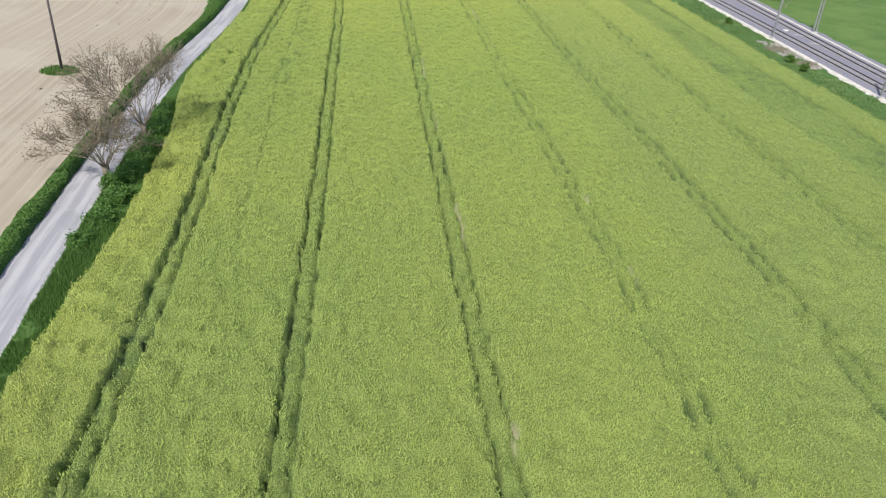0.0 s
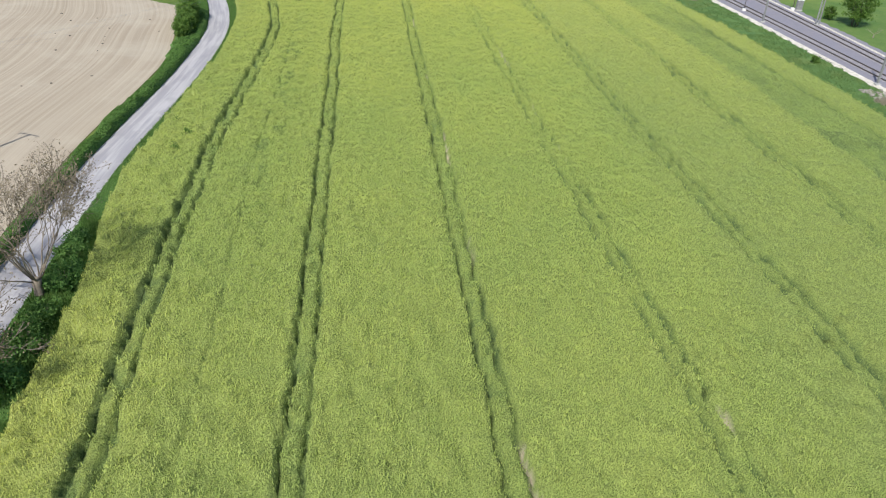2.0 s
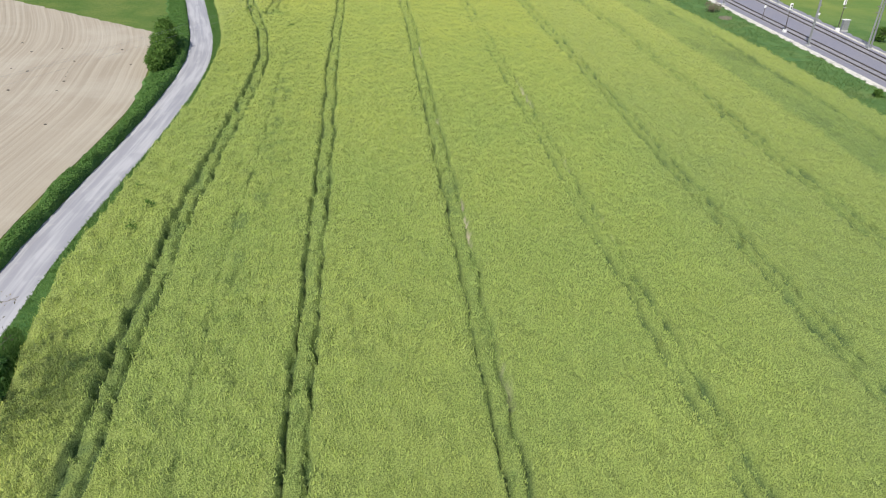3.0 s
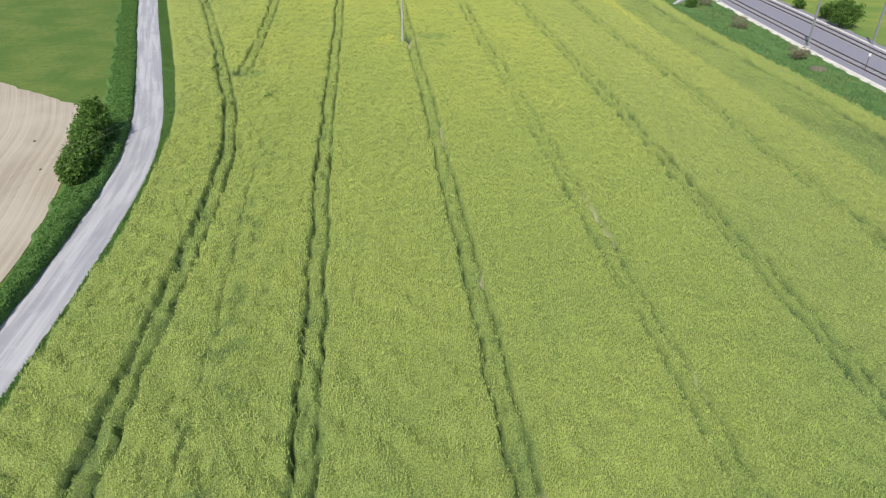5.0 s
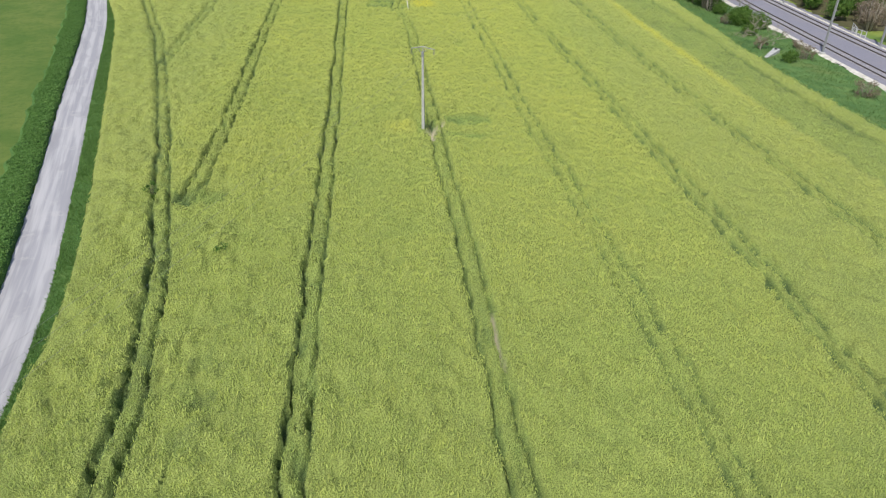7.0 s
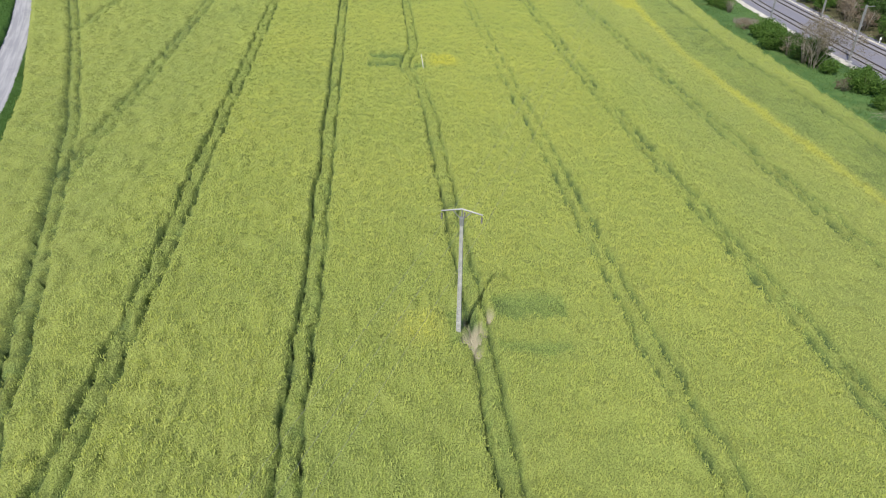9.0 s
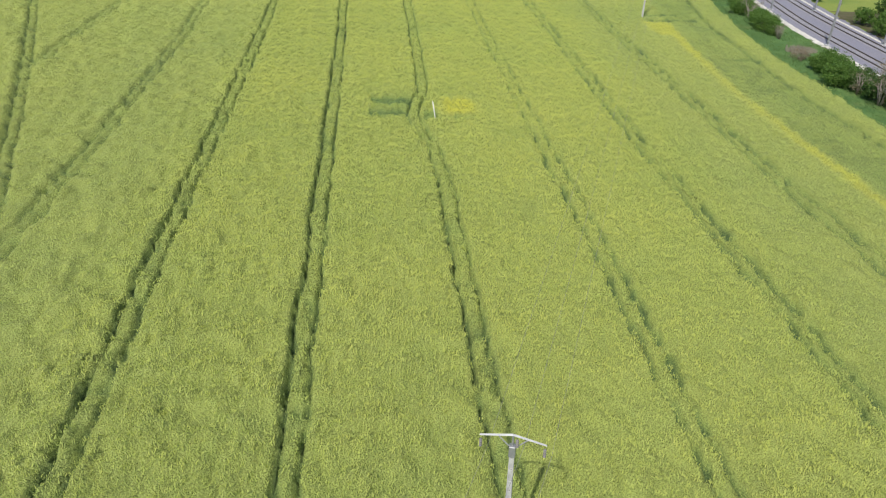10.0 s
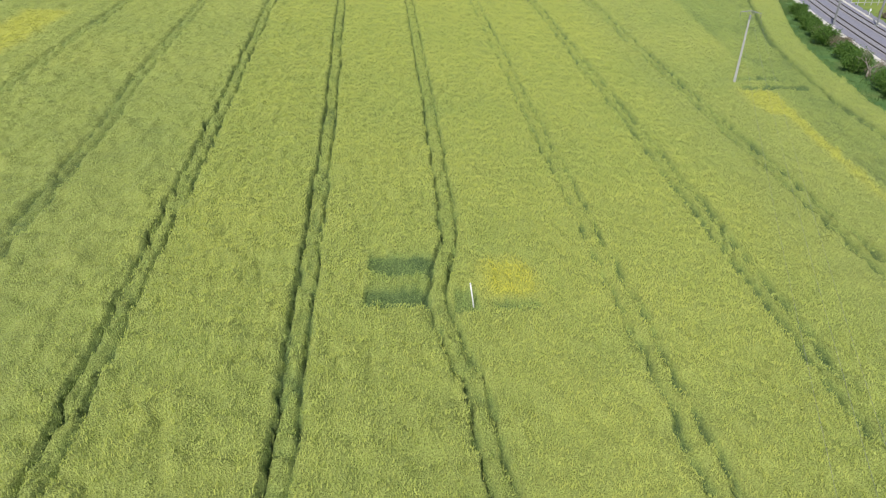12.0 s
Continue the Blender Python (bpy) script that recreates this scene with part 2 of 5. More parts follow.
def road_material():
    n = Nodes("worn_asphalt", 0.85, 0.25)
    across, along = n.attr("across"), n.attr("along")
    long_streaks = n.noise(1.0, 3.0, 0.6, n.xyz(n.maths("MULTIPLY", across, 1.5), n.maths("MULTIPLY", along, 0.07)))
    patches = n.noise(1.0, 1.0, 0.4, n.xyz(n.maths("MULTIPLY", across, 0.55), n.maths("MULTIPLY", along, 0.22)))
    colour = n.mix(n.ramp(long_streaks, 0.38, 0.65), (0.31, 0.31, 0.34), (0.44, 0.435, 0.46))
    colour = n.mix(n.ramp(patches, 0.56, 0.62, 0.0, 0.4), colour, (0.28, 0.28, 0.31))
    colour = n.mix(n.ramp(n.noise(0.6, 5.0, 0.7), 0.55, 0.75, 0.0, 0.5), colour, (0.50, 0.485, 0.48))
    return n.done(colour, n.noise(20.0, 3.0, 0.7), 0.01, 0.5)


def ballast_material():
    n = Nodes("ballast", 0.9, 0.2)
    along = n.attr("along")
    colour = n.mix(n.noise(9.0, 4.0, 0.8), (0.14, 0.14, 0.175), (0.32, 0.315, 0.375))
    colour = n.mix(n.ramp(n.noise(0.25, 4.0), 0.45, 0.7, 0.0, 0.6), colour, (0.25, 0.24, 0.27))
    return n.done(colour, n.noise(14.0, 4.0, 0.8), 0.05, 0.9)


M_SOIL, M_ROAD, M_BALLAST = soil_material(), road_material(), ballast_material()
M_SLEEPER = plain("sleeper_concrete", (0.24, 0.235, 0.25), (0.36, 0.35, 0.36), 3.0)
M_BANKGRASS = leaf_material("bank_blades", (0.085, 0.17, 0.05), (0.16, 0.25, 0.075), 0.4)


def bank_material():
    n = Nodes("railway_bank", 0.85, 0.15)
    colour = n.mix(n.ramp(n.noise(0.5, 4.0), 0.35, 0.65), (0.072, 0.155, 0.048), (0.115, 0.205, 0.062))
    colour = n.mix(n.ramp(n.noise(0.16, 4.0), 0.52, 0.68, 0.0, 0.6), colour, (0.16, 0.20, 0.065))
    colour = n.mix(n.ramp(n.noise(1.3, 4.0, 0.7), 0.58, 0.8, 0.0, 0.5), colour, (0.22, 0.21, 0.11))
    return n.done(colour, n.noise(11.0, 4.0, 0.75), 0.06, 0.8)


M_BANK = bank_material()


def lawn_material():
    n = Nodes("garden_lawn", 0.85, 0.15)
    parcel = n.ramp(n.maths("ADD", n.attr("along"), n.maths("MULTIPLY", n.noise(0.06, 3.0), 50.0)), 185.0, 225.0)
    near = n.mix(n.ramp(n.noise(0.12, 4.0), 0.35, 0.65), (0.08, 0.16, 0.042), (0.13, 0.205, 0.058))
    away = n.mix(n.ramp(n.noise(0.09, 4.0), 0.35, 0.65), (0.13, 0.21, 0.045), (0.23, 0.275, 0.06))
    colour = n.mix(parcel, near, away)
    colour = n.mix(n.ramp(n.noise(0.9, 4.0, 0.7), 0.5, 0.75, 0.0, 0.5), colour, (0.20, 0.235, 0.085))
    return n.done(colour, n.noise(11.0, 4.0, 0.75), 0.06, 0.8)


M_LAWN = lawn_material()
M_LITTER = grass_material("leaf_litter", (0.085, 0.085, 0.04), (0.13, 0.115, 0.065), (0.10, 0.13, 0.045), 0.3)
M_DRY = leaf_material("dry_stems", (0.19, 0.18, 0.135), (0.29, 0.27, 0.205), 0.1)
M_POOL = plain("pool_water", (0.35, 0.62, 0.68), (0.50, 0.75, 0.80), 1.0, 0.15, 0.5, 0.0)
M_WHITE = plain("white_paint", (0.70, 0.70, 0.70), (0.80, 0.80, 0.79), 3.0, 0.5)
M_DARK = plain("dark_opening", (0.02, 0.02, 0.02), (0.035, 0.035, 0.035), 3.0)
M_RUST = plain("brown_cover", (0.22, 0.10, 0.06), (0.32, 0.16, 0.09), 3.0)
M_RUBBLE = plain("grey_rubble", (0.20, 0.185, 0.165), (0.36, 0.34, 0.31), 2.0, 0.9, 0.2, 0.03)
M_LIME = plain("pale_limestone", (0.46, 0.44, 0.39), (0.66, 0.635, 0.58), 1.6, 0.85, 0.2, 0.04)

# ---------------------------------------------------------------- the plan: lines x(y)
ROAD = curve([(0, -21.4), (20, -22.9), (35, -24.1), (45, -24.9), (55, -25.5), (65, -26.1), (76, -26.6), (88, -27.0), (100, -26.5), (113, -25.7), (127, -25.6), (138, -26.0), (149, -28.0),
              (159, -30.6), (170, -33.5), (188, -38.5), (204, -42.7), (220, -47.0), (248, -56.0), (280, -68.0), (330, -88.0)])
CROP_L = curve([(0, -19.7), (32, -20.8), (40, -20.9), (49, -20.6), (55, -20.7), (60, -21.0), (66, -21.3), (70, -21.7), (78, -23.2), (83, -24.0), (89, -24.4), (98, -24.1), (116, -23.7), (127, -23.3), (136, -24.0),
                (142, -24.4), (150, -25.4), (164, -28.9), (186, -34.8), (210, -41.4), (222, -44.9), (231, -48.4), (260, -59.5), (290, -71.0), (330, -87.0)], 2.5)
CROP_R = curve([(40, 61.0), (79, 58.2), (89, 57.5), (98, 56.6), (112, 56.0), (133, 54.7), (147, 53.8), (153, 52.8), (165, 51.6), (180, 49.8), (187, 48.6), (200, 47.8), (217, 47.8), (237, 47.9), (250, 48.0),
                (260, 47.9), (272, 49.0), (285, 50.7), (298, 52.8), (303, 54.2), (320, 60.0), (340, 67.0)], 3.0)
SOIL_R = curve([(20, -27.6), (50, -28.8), (66, -29.5), (78, -29.9), (92, -30.5), (99, -30.4), (108, -29.8), (120, -29.4), (128, -30.2), (135, -31.6), (145, -32.6), (155, -36.0), (175, -45.0)], 3.0)
RAIL_EDGE = curve([(40, 65.2), (88, 63.7), (119, 62.6), (150, 61.2), (180, 59.6), (210, 58.8), (240, 58.5), (260, 58.9), (280, 59.4), (300, 62.0), (320, 65.4), (340, 69.6), (380, 79.0)], 6.0)

FAR_TRACK = curve([(40, 71.8), (100, 70.1), (131, 70.0), (150, 69.9), (190, 69.3), (212, 68.3), (230, 67.6), (260, 67.2), (285, 67.9), (300, 69.5), (320, 72.7), (340, 76.6), (380, 86.0)], 6.0)
VERGE_L = curve([(y, SOIL_R(y) + 0.1) for y in range(0, 141, 10)] + [(y, ROAD(y) - 4.7) for y in range(150, 341, 10)], 2.0)


def beside(f, d):
    return lambda y: f(y) + d


# the wheel tracks in the crop: the line, how deep, and how broken
TRACKS = [
    ([(10, -14.5), (25, -14.7), (42, -15.1), (55, -15.6), (72, -16.8), (83, -17.3), (97, -17.8), (115, -17.6), (127, -17.3), (135, -17.7), (140, -18.1), (151, -19.8), (158, -21.6), (164, -23.0), (174, -25.4), (195, -31.1),
      (212, -35.9), (242, -46.5), (275, -59.0), (300, -69.0)], 1.0, 10, 300),
    ([(150, -22.0), (161, -21.0), (164, -20.3), (182, -20.6), (211, -21.7), (245, -23.0), (269, -24.1), (308, -26.2), (340, -27.6)], 0.85, 161, 340),
    ([(190, -33.0), (199, -31.9), (216, -32.3), (258, -33.6), (281, -35.5), (309, -36.8), (340, -38.5)], 0.8, 199, 340),
    ([(240, -47.2), (277, -47.7), (307, -48.3), (340, -49.0)], 0.75, 246, 340),
    ([(10, -4.8), (25, -5.05), (45, -5.55), (64, -6.1), (91, -7.1), (112, -7.8), (137, -8.9), (155, -9.4), (185, -10.1), (214, -11.1), (247, -12.2), (274, -13.3), (310, -15.2), (340, -16.5)], 0.95, 10, 340),
    ([(10, 6.9), (27, 6.3), (46, 5.4), (61, 4.9), (80, 4.2), (113, 3.1), (137, 2.1), (152, 1.7), (168, 0.9), (174, 0.8), (180, 0.55), (200, -0.35), (217, -0.95), (224, -1.45), (227, -2.1), (229.7, -3.1), (232, -3.55), (236.3, -2.85),
      (240.5, -2.0), (248, -2.2), (269, -2.75), (307, -4.1), (340, -5.3)], 0.82, 10, 340),
    ([(10, 18.2), (25, 17.8), (46, 17.2), (62, 16.4), (80, 15.4), (107, 14.1), (132, 13.1), (151, 12.3), (186, 10.5), (208, 9.9), (231, 8.9), (262, 7.9), (312, 6.6), (340, 5.9)], 0.75, 10, 340),
    ([(10, 29.6), (36, 29.0), (48, 28.6), (64, 27.5), (88, 26.0), (127, 24.1), (150, 23.2), (175, 21.8), (198, 20.3), (223, 18.9), (263, 18.0), (314, 16.8), (340, 16.0)], 0.95, 10, 340),
    ([(40, 40.0), (58, 39.2), (81, 37.9), (109, 36.5), (131, 35.8), (153, 34.6), (180, 32.0), (210, 29.9), (226, 29.0), (252, 28.4), (271, 27.6), (304, 27.0), (340, 26.4)], 0.9, 20, 340),
    ([(50, 54.0), (80, 52.2), (90, 51.6), (100, 50.8), (120, 49.7), (140, 48.8), (150, 48.5), (160, 47.5), (170, 46.3), (187, 44.4), (202, 43.9), (221, 43.5), (235, 43.1), (244, 42.5), (252, 42.9), (265, 43.4), (277, 44.0),
      (287, 45.5), (302, 48.2), (316, 52.6), (340, 60.0)], 1.0, 30, 340),
    ([(40, -10.0), (67, -11.3), (88, -12.7), (112, -13.2), (140, -14.6)], 0.22, 45, 136),
]
TRACK_CURVES = [(curve(p, 1.8), depth, a, b) for p, depth, a, b in TRACKS]
YELLOW_BAND = curve([(60, 46.4), (77, 45.3), (88, 44.7), (107, 44.3), (124, 43.7), (142, 42.2), (155, 40.9), (162, 40.6), (176, 39.4), (189, 38.3), (212, 37.2), (221, 36.5), (234, 36.0), (242, 35.6), (274, 37.6), (300, 40.0)])


def crop_state(x, y, widen=0.0):
    """Height, bloom, bare soil and lushness of the crop at places; lushness also carries rut shade. widen: how much
    wider the ruts are, for the leaves below.
    """
    big = vnoise(x, y, 14, 1) * 0.55 + vnoise(x, y, 5, 2) * 0.3 + vnoise(x, y * 0.7, 2.2, 3) * 0.15
    billow = 1 - np.abs(2 * vnoise(x * 0.8 + 0.3 * y, y * 1.15 - 0.2 * x, 1.35, 4) - 1)
    lumps = billow * 0.26 + vnoise(x, y, 0.85, 5) * 0.42 + vnoise(x, y, 0.40, 6) * 0.32
    fold = 1 - np.abs(2 * vnoise(x * 0.45 + 0.1 * y, y * 1.35 + 0.25 * x, 1.25, 25) - 1)
    fold = step(0.78, 0.98, fold) * step(0.45, 0.75, vnoise(x, y, 2.6, 26))
    h = 1.02 + 0.95 * (lumps - 0.5) - 0.10 * fold + 0.10 * (vnoise(x, y, 6, 7) - 0.5)
    h = h - 0.30 * step(0.66, 0.82, vnoise(x * 1.15, y * 0.8, 0.55, 46)) * step(0.35, 0.65, vnoise(x, y, 3.5, 47))
    bloom = 0.30 + 0.33 * step(80, 190, y) + 0.30 * (big - 0.5) + 0.25 * (lumps - 0.5)
    bare, ruts = np.zeros_like(h), np.zeros_like(h)
    lush_shade = 0.26 * step(0.50, 0.85, vnoise(x, y, 7, 8) * 0.45 + vnoise(x, y, 1.6, 9) * 0.55)
    # towards the lane it stands more uneven; relief and darker leaf imitate view-dependent shade
    rough = 1 - step(-19, -5, x)
    h = h + rough * (0.42 * (vnoise(x, y, 1.1, 44) - 0.5) + 0.24 * (vnoise(x, y, 0.5, 45) - 0.5))
    lush_shade = lush_shade + 0.12 * rough
    # along the road the crop flowers more, along the railway less
    near_road = 1 - step(1.0, 9.0, x - CROP_L(y))
    bloom += 0.25 * near_road * (1 - step(75, 110, y))
    right = step(-0.15, 0.35, x - YELLOW_BAND(y) + 0.5 * (vnoise(x, y, 1.2, 27) - 0.5)) * (1 - 0.80 * step(0.7, 1.2, x - TRACK_CURVES[9][0](y)))
    streak = step(0.30, 0.75, vnoise(x * 1.2, y * 0.25, 1.6, 10))
    lush_shade, bloom = lush_shade + right * (0.30 + 0.12 * streak), bloom - right * (0.22 + 0.05 * streak)
    h = h * (1 - 0.12 * right * streak)
    rank = np.exp(-((x - TRACK_CURVES[10][0](y) - 0.3) / 1.7) ** 2) * step(60, 95, y) * (1 - step(138, 150, y)) * vnoise(x, y, 1.2, 29)
    rank = rank * step(0.35, 0.6, vnoise(x, y, 0.9, 34))
    lush_shade, bloom, h = lush_shade + 0.75 * rank, bloom - 0.2 * rank, h + 0.5 * rank * (vnoise(x, y, 0.6, 33) - 0.5)
    band = np.exp(-((x - YELLOW_BAND(y) + 0.75) / 0.75) ** 2) * (0.2 + 0.8 * step(165, 215, y)) * step(120, 150, y) * (1 - step(268, 285, y))
    bloom += 0.50 * band * (0.6 + 0.6 * vnoise(x * 0.5, y * 0.15, 2.0, 20))
    lush_shade = np.minimum(lush_shade, 0.60)
    # wheel tracks
    for number, (f, depth, a, b) in enumerate(TRACK_CURVES):
        near = (y > a) & (y < b) & (np.abs(x - f(y)) < 2.6)
        if not near.any():
            continue
        x1, y1, h1, bloom1, lush_shade1, bare1, ruts1 = (v[near] for v in (x, y, h, bloom, lush_shade, bare, ruts))
        d = x1 - f(y1) + 0.30 * (vnoise(x1, y1, 1.8, 11) - 0.5) + 0.34 * (vnoise(x1, y1, 0.55, 28) - 0.5)
        # how open the rut is, stretch by stretch
        opened = np.clip(depth * (0.50 + 0.9 * vnoise(0 * y1 + 3.1, y1, 3.2, 12)) * (0.45 + 1.4 * vnoise(x1, y1, 0.6, 13)) + 0.35 * (vnoise(x1, y1, 1.5, 23) - 0.38), 0, 1)
        if 7 <= number < 10:
            opened = np.clip(1.2 * opened + 0.5, 0, 1) if number == 9 else np.clip(1.9 * opened + 0.12, 0, 1)
        elif number == 5:
            opened = np.clip(opened + 0.6 * step(226, 229, y1) * (1 - step(238, 241, y1)), 0, 1)
        wide = 0.105 + 0.025 * depth + widen
        leafy = 6 <= number < 9
        for off in (-0.60, 0.60):
            if (number == 9 and off < 0) or (number == 10 and off > 0):
                continue
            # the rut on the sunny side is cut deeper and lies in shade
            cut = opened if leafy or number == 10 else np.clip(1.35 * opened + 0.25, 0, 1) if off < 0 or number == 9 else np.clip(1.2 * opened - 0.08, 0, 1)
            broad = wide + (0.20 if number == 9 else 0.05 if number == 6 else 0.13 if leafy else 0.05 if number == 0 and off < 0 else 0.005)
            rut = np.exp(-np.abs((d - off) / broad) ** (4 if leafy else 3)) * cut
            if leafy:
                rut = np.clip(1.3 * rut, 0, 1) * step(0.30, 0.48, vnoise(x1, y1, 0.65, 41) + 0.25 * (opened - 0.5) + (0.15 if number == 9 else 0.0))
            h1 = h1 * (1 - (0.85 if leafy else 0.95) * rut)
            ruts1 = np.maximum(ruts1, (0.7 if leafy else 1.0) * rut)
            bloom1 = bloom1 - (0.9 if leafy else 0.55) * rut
            # the shade in the rut is painted too, as extra dark leaf
            lush_shade1 = lush_shade1 + (0.8 if leafy or number == 9 else 0.5) * rut
            if off > 0 and number in (5, 6):
                bare1 = np.maximum(bare1, step(0.35, 0.6, rut) * step(0.70, 0.82, vnoise(x1, y1, 4, 14)) * (y1 < 150))
        mid = np.exp(-(d / 0.70) ** 4) * min(1.0, depth * 1.1) * (0.0 if number > 8 else 0.35 if number > 5 else 1.0)
        tuft = vnoise(x1, y1, 0.5, 43)
        h1 = h1 * (1 + 0.45 * mid * (vnoise(x1, y1, 0.42, 48) - 0.55)) if number < 6 else h1
        gap = mid * step(0.60, 0.76, tuft) * (0.4 + 0.6 * opened) * (0.0 if number in (9, 10) else 1.0)
        # pockets between clumps get a little of that painted shade
        h1, lush_shade1, bloom1 = h1 * (1 - 0.42 * gap), lush_shade1 + 0.2 * gap, bloom1 - 0.3 * gap
        h1, bloom1, lush_shade1 = h1 * (1 - (0.02 + 0.16 * vnoise(x1, y1, 0.8, 22)) * mid), bloom1 - 0.10 * mid, np.minimum(lush_shade1 + (0.06 + 0.22 * vnoise(x1, y1, 1.6, 24)) * mid, 0.80)
        h[near], bloom[near], lush_shade[near], bare[near], ruts[near] = h1, bloom1, lush_shade1, bare1, ruts1
    # places that the sprayer and the drill missed round the poles
    soft = 0.25 * (vnoise(x, y, 0.9, 16) - 0.5)

    def patch(x0, x1, y0, y1, edge=0.12):
        return step(x0 - edge, x0 + edge, x + soft) * (1 - step(x1 - edge, x1 + edge, x + soft)) * step(y0 - edge, y0 + edge, y + soft) * (1 - step(y1 - edge, y1 + edge, y + soft))

    for x0, x1, y0, y1, drop in ((-7.9, -3.4, 235.5, 237.9, 0.42), (-7.9, -3.9, 231.7, 233.7, 0.48), (-7.6, -3.6, 233.7, 235.5, 0.06), (-2.3, -0.7, 231.0, 233.4, 0.25), (0.3, 3.2, 231.4, 232.4, 0.3), (1.7, 6.4, 179.4, 181.9, 0.22), (1.5, 6.0, 175.8, 176.8, 0.15), (-1.3, 0.6, 176.5, 180.5, 0.12),
                                 (35.0, 43.2, 277.3, 278.5, 0.4), (35.5, 42.0, 280.8, 281.7, 0.3), (40.5, 48.0, 255.6, 256.3, 0.25), (-21.8, -17.5, 161.0, 163.2, 0.10)):
        p = patch(x0, x1, y0, y1)
        h, bloom, lush_shade = h * (1 - drop * p), bloom - (0.15 + 1.3 * drop) * p, lush_shade + (0.12 + 1.2 * drop) * p
    for x0, x1, y0, y1 in ((-0.4, 3.3, 232.6, 237.2), (-4.6, -1.6, 176.6, 180.2), (33.8, 37.8, 268.5, 276.5), (-60.0, -53.5, 280.0, 306.0)):
        bloom = bloom + (0.35 if y0 == 176.6 else 0.52) * patch(x0, x1, y0, y1, 1.2)
    rag = 0.8 * vnoise(x, y, 0.55, 17) + 0.7 * vnoise(x, y, 0.28, 18)
    hole = 1 - step(0.75, 0.95, np.hypot((x - 0.15) / 0.75, (y - 177.5) / 1.5) + 1.3 * (rag - 0.75))
    hole = np.maximum(hole, 1 - step(0.75, 0.95, np.hypot((x - 1.35) / 0.4, (y - 179.6) / 0.8) + 1.1 * (rag - 0.75)))
    h, bare = h * (1 - 0.92 * hole), np.maximum(bare, hole)
    # the outer edge of the crop
    wob = 0.3 * (vnoise(x, y, 1.6, 19) - 0.5) + 0.2 * (vnoise(x, y, 0.5, 21) - 0.5)
    rim = np.minimum(x - CROP_L(y) + wob, CROP_R(y) - x + wob)
    h = h * (0.12 + 0.88 * step(0.0, 0.5, rim))
    thin = (1 - step(0.2, 1.3, CROP_R(y) - x + 2.5 * wob)) * step(60, 110, y)
    h, bloom, lush_shade = h * (1 - 0.25 * thin), bloom - 0.15 * thin, lush_shade + 0.15 * thin
    return h, np.clip(bloom, 0, 1.4), np.clip(bare, 0, 1), np.clip(lush_shade, 0, 1), ruts
# ---------------------------------------------------------------- the ground, the road, the fields
def build_ground():
    xs = np.concatenate([[-2500, -900, -400], np.arange(-180, 181, 6.0), [400, 900, 2500]])
    ys = np.concatenate([[-2500, -900, -300], np.arange(-30, 421, 6.0), [700, 1200, 2500]])
    gx, gy = np.meshgrid(xs, ys)
    gz = 0 * gx
    ob = mesh_thing("ground", np.stack([gx, gy, gz], -1).reshape(-1, 3), grid_faces(len(ys), len(xs)), M_GRASS, True)
    tagged(ob, "green grassland round the fields with short uneven grass", "ground", kind="structure")


def build_road():
    half = 1.6
    edges = [(beside(ROAD, d), z) for d, z in ((-half, 0.03), (-half + 0.25, 0.06), (0.0, 0.085), (half - 0.25, 0.06), (half, 0.03))]
    ob = strip("road", -30, 340, edges, M_ROAD, 0.5, 0.16, 3)
    tagged(ob, "narrow pale grey asphalt lane, patched and worn", "road", kind="structure")


def build_soil():
    ys = np.arange(-30, 176, 1.0)
    ds = np.concatenate([np.arange(0, 30, 1.5), np.arange(30, 131, 5.0)])
    gy, gd = np.meshgrid(ys, ds, indexing="ij")
    gx = SOIL_R(gy) - gd
    # the far end of the tilled field runs aslant
    end = 150.6 + np.maximum(0, -33.0 - gx) * 0.66
    y2 = np.minimum(gy, end + 0.4 * (vnoise(gx, gy, 2.0, 30) - 0.5))
    z = 0.05 + 0.03 * (vnoise(gd * 3, gy * 0.2, 1.0, 31) - 0.5)
    keep = (gy < end + 1.2)
    faces = grid_faces(len(ys), len(ds))
    faces = faces[keep.ravel()[faces].all(1)]
    ob = mesh_thing("tilled_field", np.stack([gx, y2, z], -1).reshape(-1, 3), faces, M_SOIL, True, across=gd, along=gy)
    tagged(ob, "bare beige tilled field with fine curving drill rows", "field", kind="structure")


def spikes(px, py, base, top, radius, lean):
    """Narrow three-sided spikes: vertices and faces, four vertices a spike with the tip last."""
    n = len(px)
    turn = rng.uniform(0, 2 * np.pi, n)
    verts = np.empty((n, 4, 3))
    for k in range(3):
        a = turn + k * 2.0944
        verts[:, k] = np.stack([px + radius * np.cos(a), py + radius * np.sin(a), base], -1)
    off = rng.normal(0, lean, (n, 2))
    verts[:, 3] = np.stack([px + off[:, 0], py + off[:, 1], top], -1)
    i = 4 * np.arange(n)[:, None]
    return verts.reshape(-1, 3), np.stack([i + (0, 1, 3), i + (1, 2, 3), i + (2, 0, 3)], 1).reshape(-1, 3)


def leaf_quads(centres, size, up=0.3):
    """Small leaf-shaped quads about centres, turned at random."""
    n = len(centres)
    a = rng.normal(0, 1, (n, 3))
    a /= np.linalg.norm(a, axis=1, keepdims=True)
    b = np.cross(a, rng.normal(0, 1, (n, 3)) + (0, 0, up))
    b /= np.linalg.norm(b, axis=1, keepdims=True) + 1e-9
    s = size * rng.uniform(0.6, 1.3, (n, 1))
    verts = np.stack([centres - a * s, centres - b * s * 0.55, centres + a * s, centres + b * s * 0.55], 1)
    return verts.reshape(-1, 3), np.arange(4 * n).reshape(n, 4)


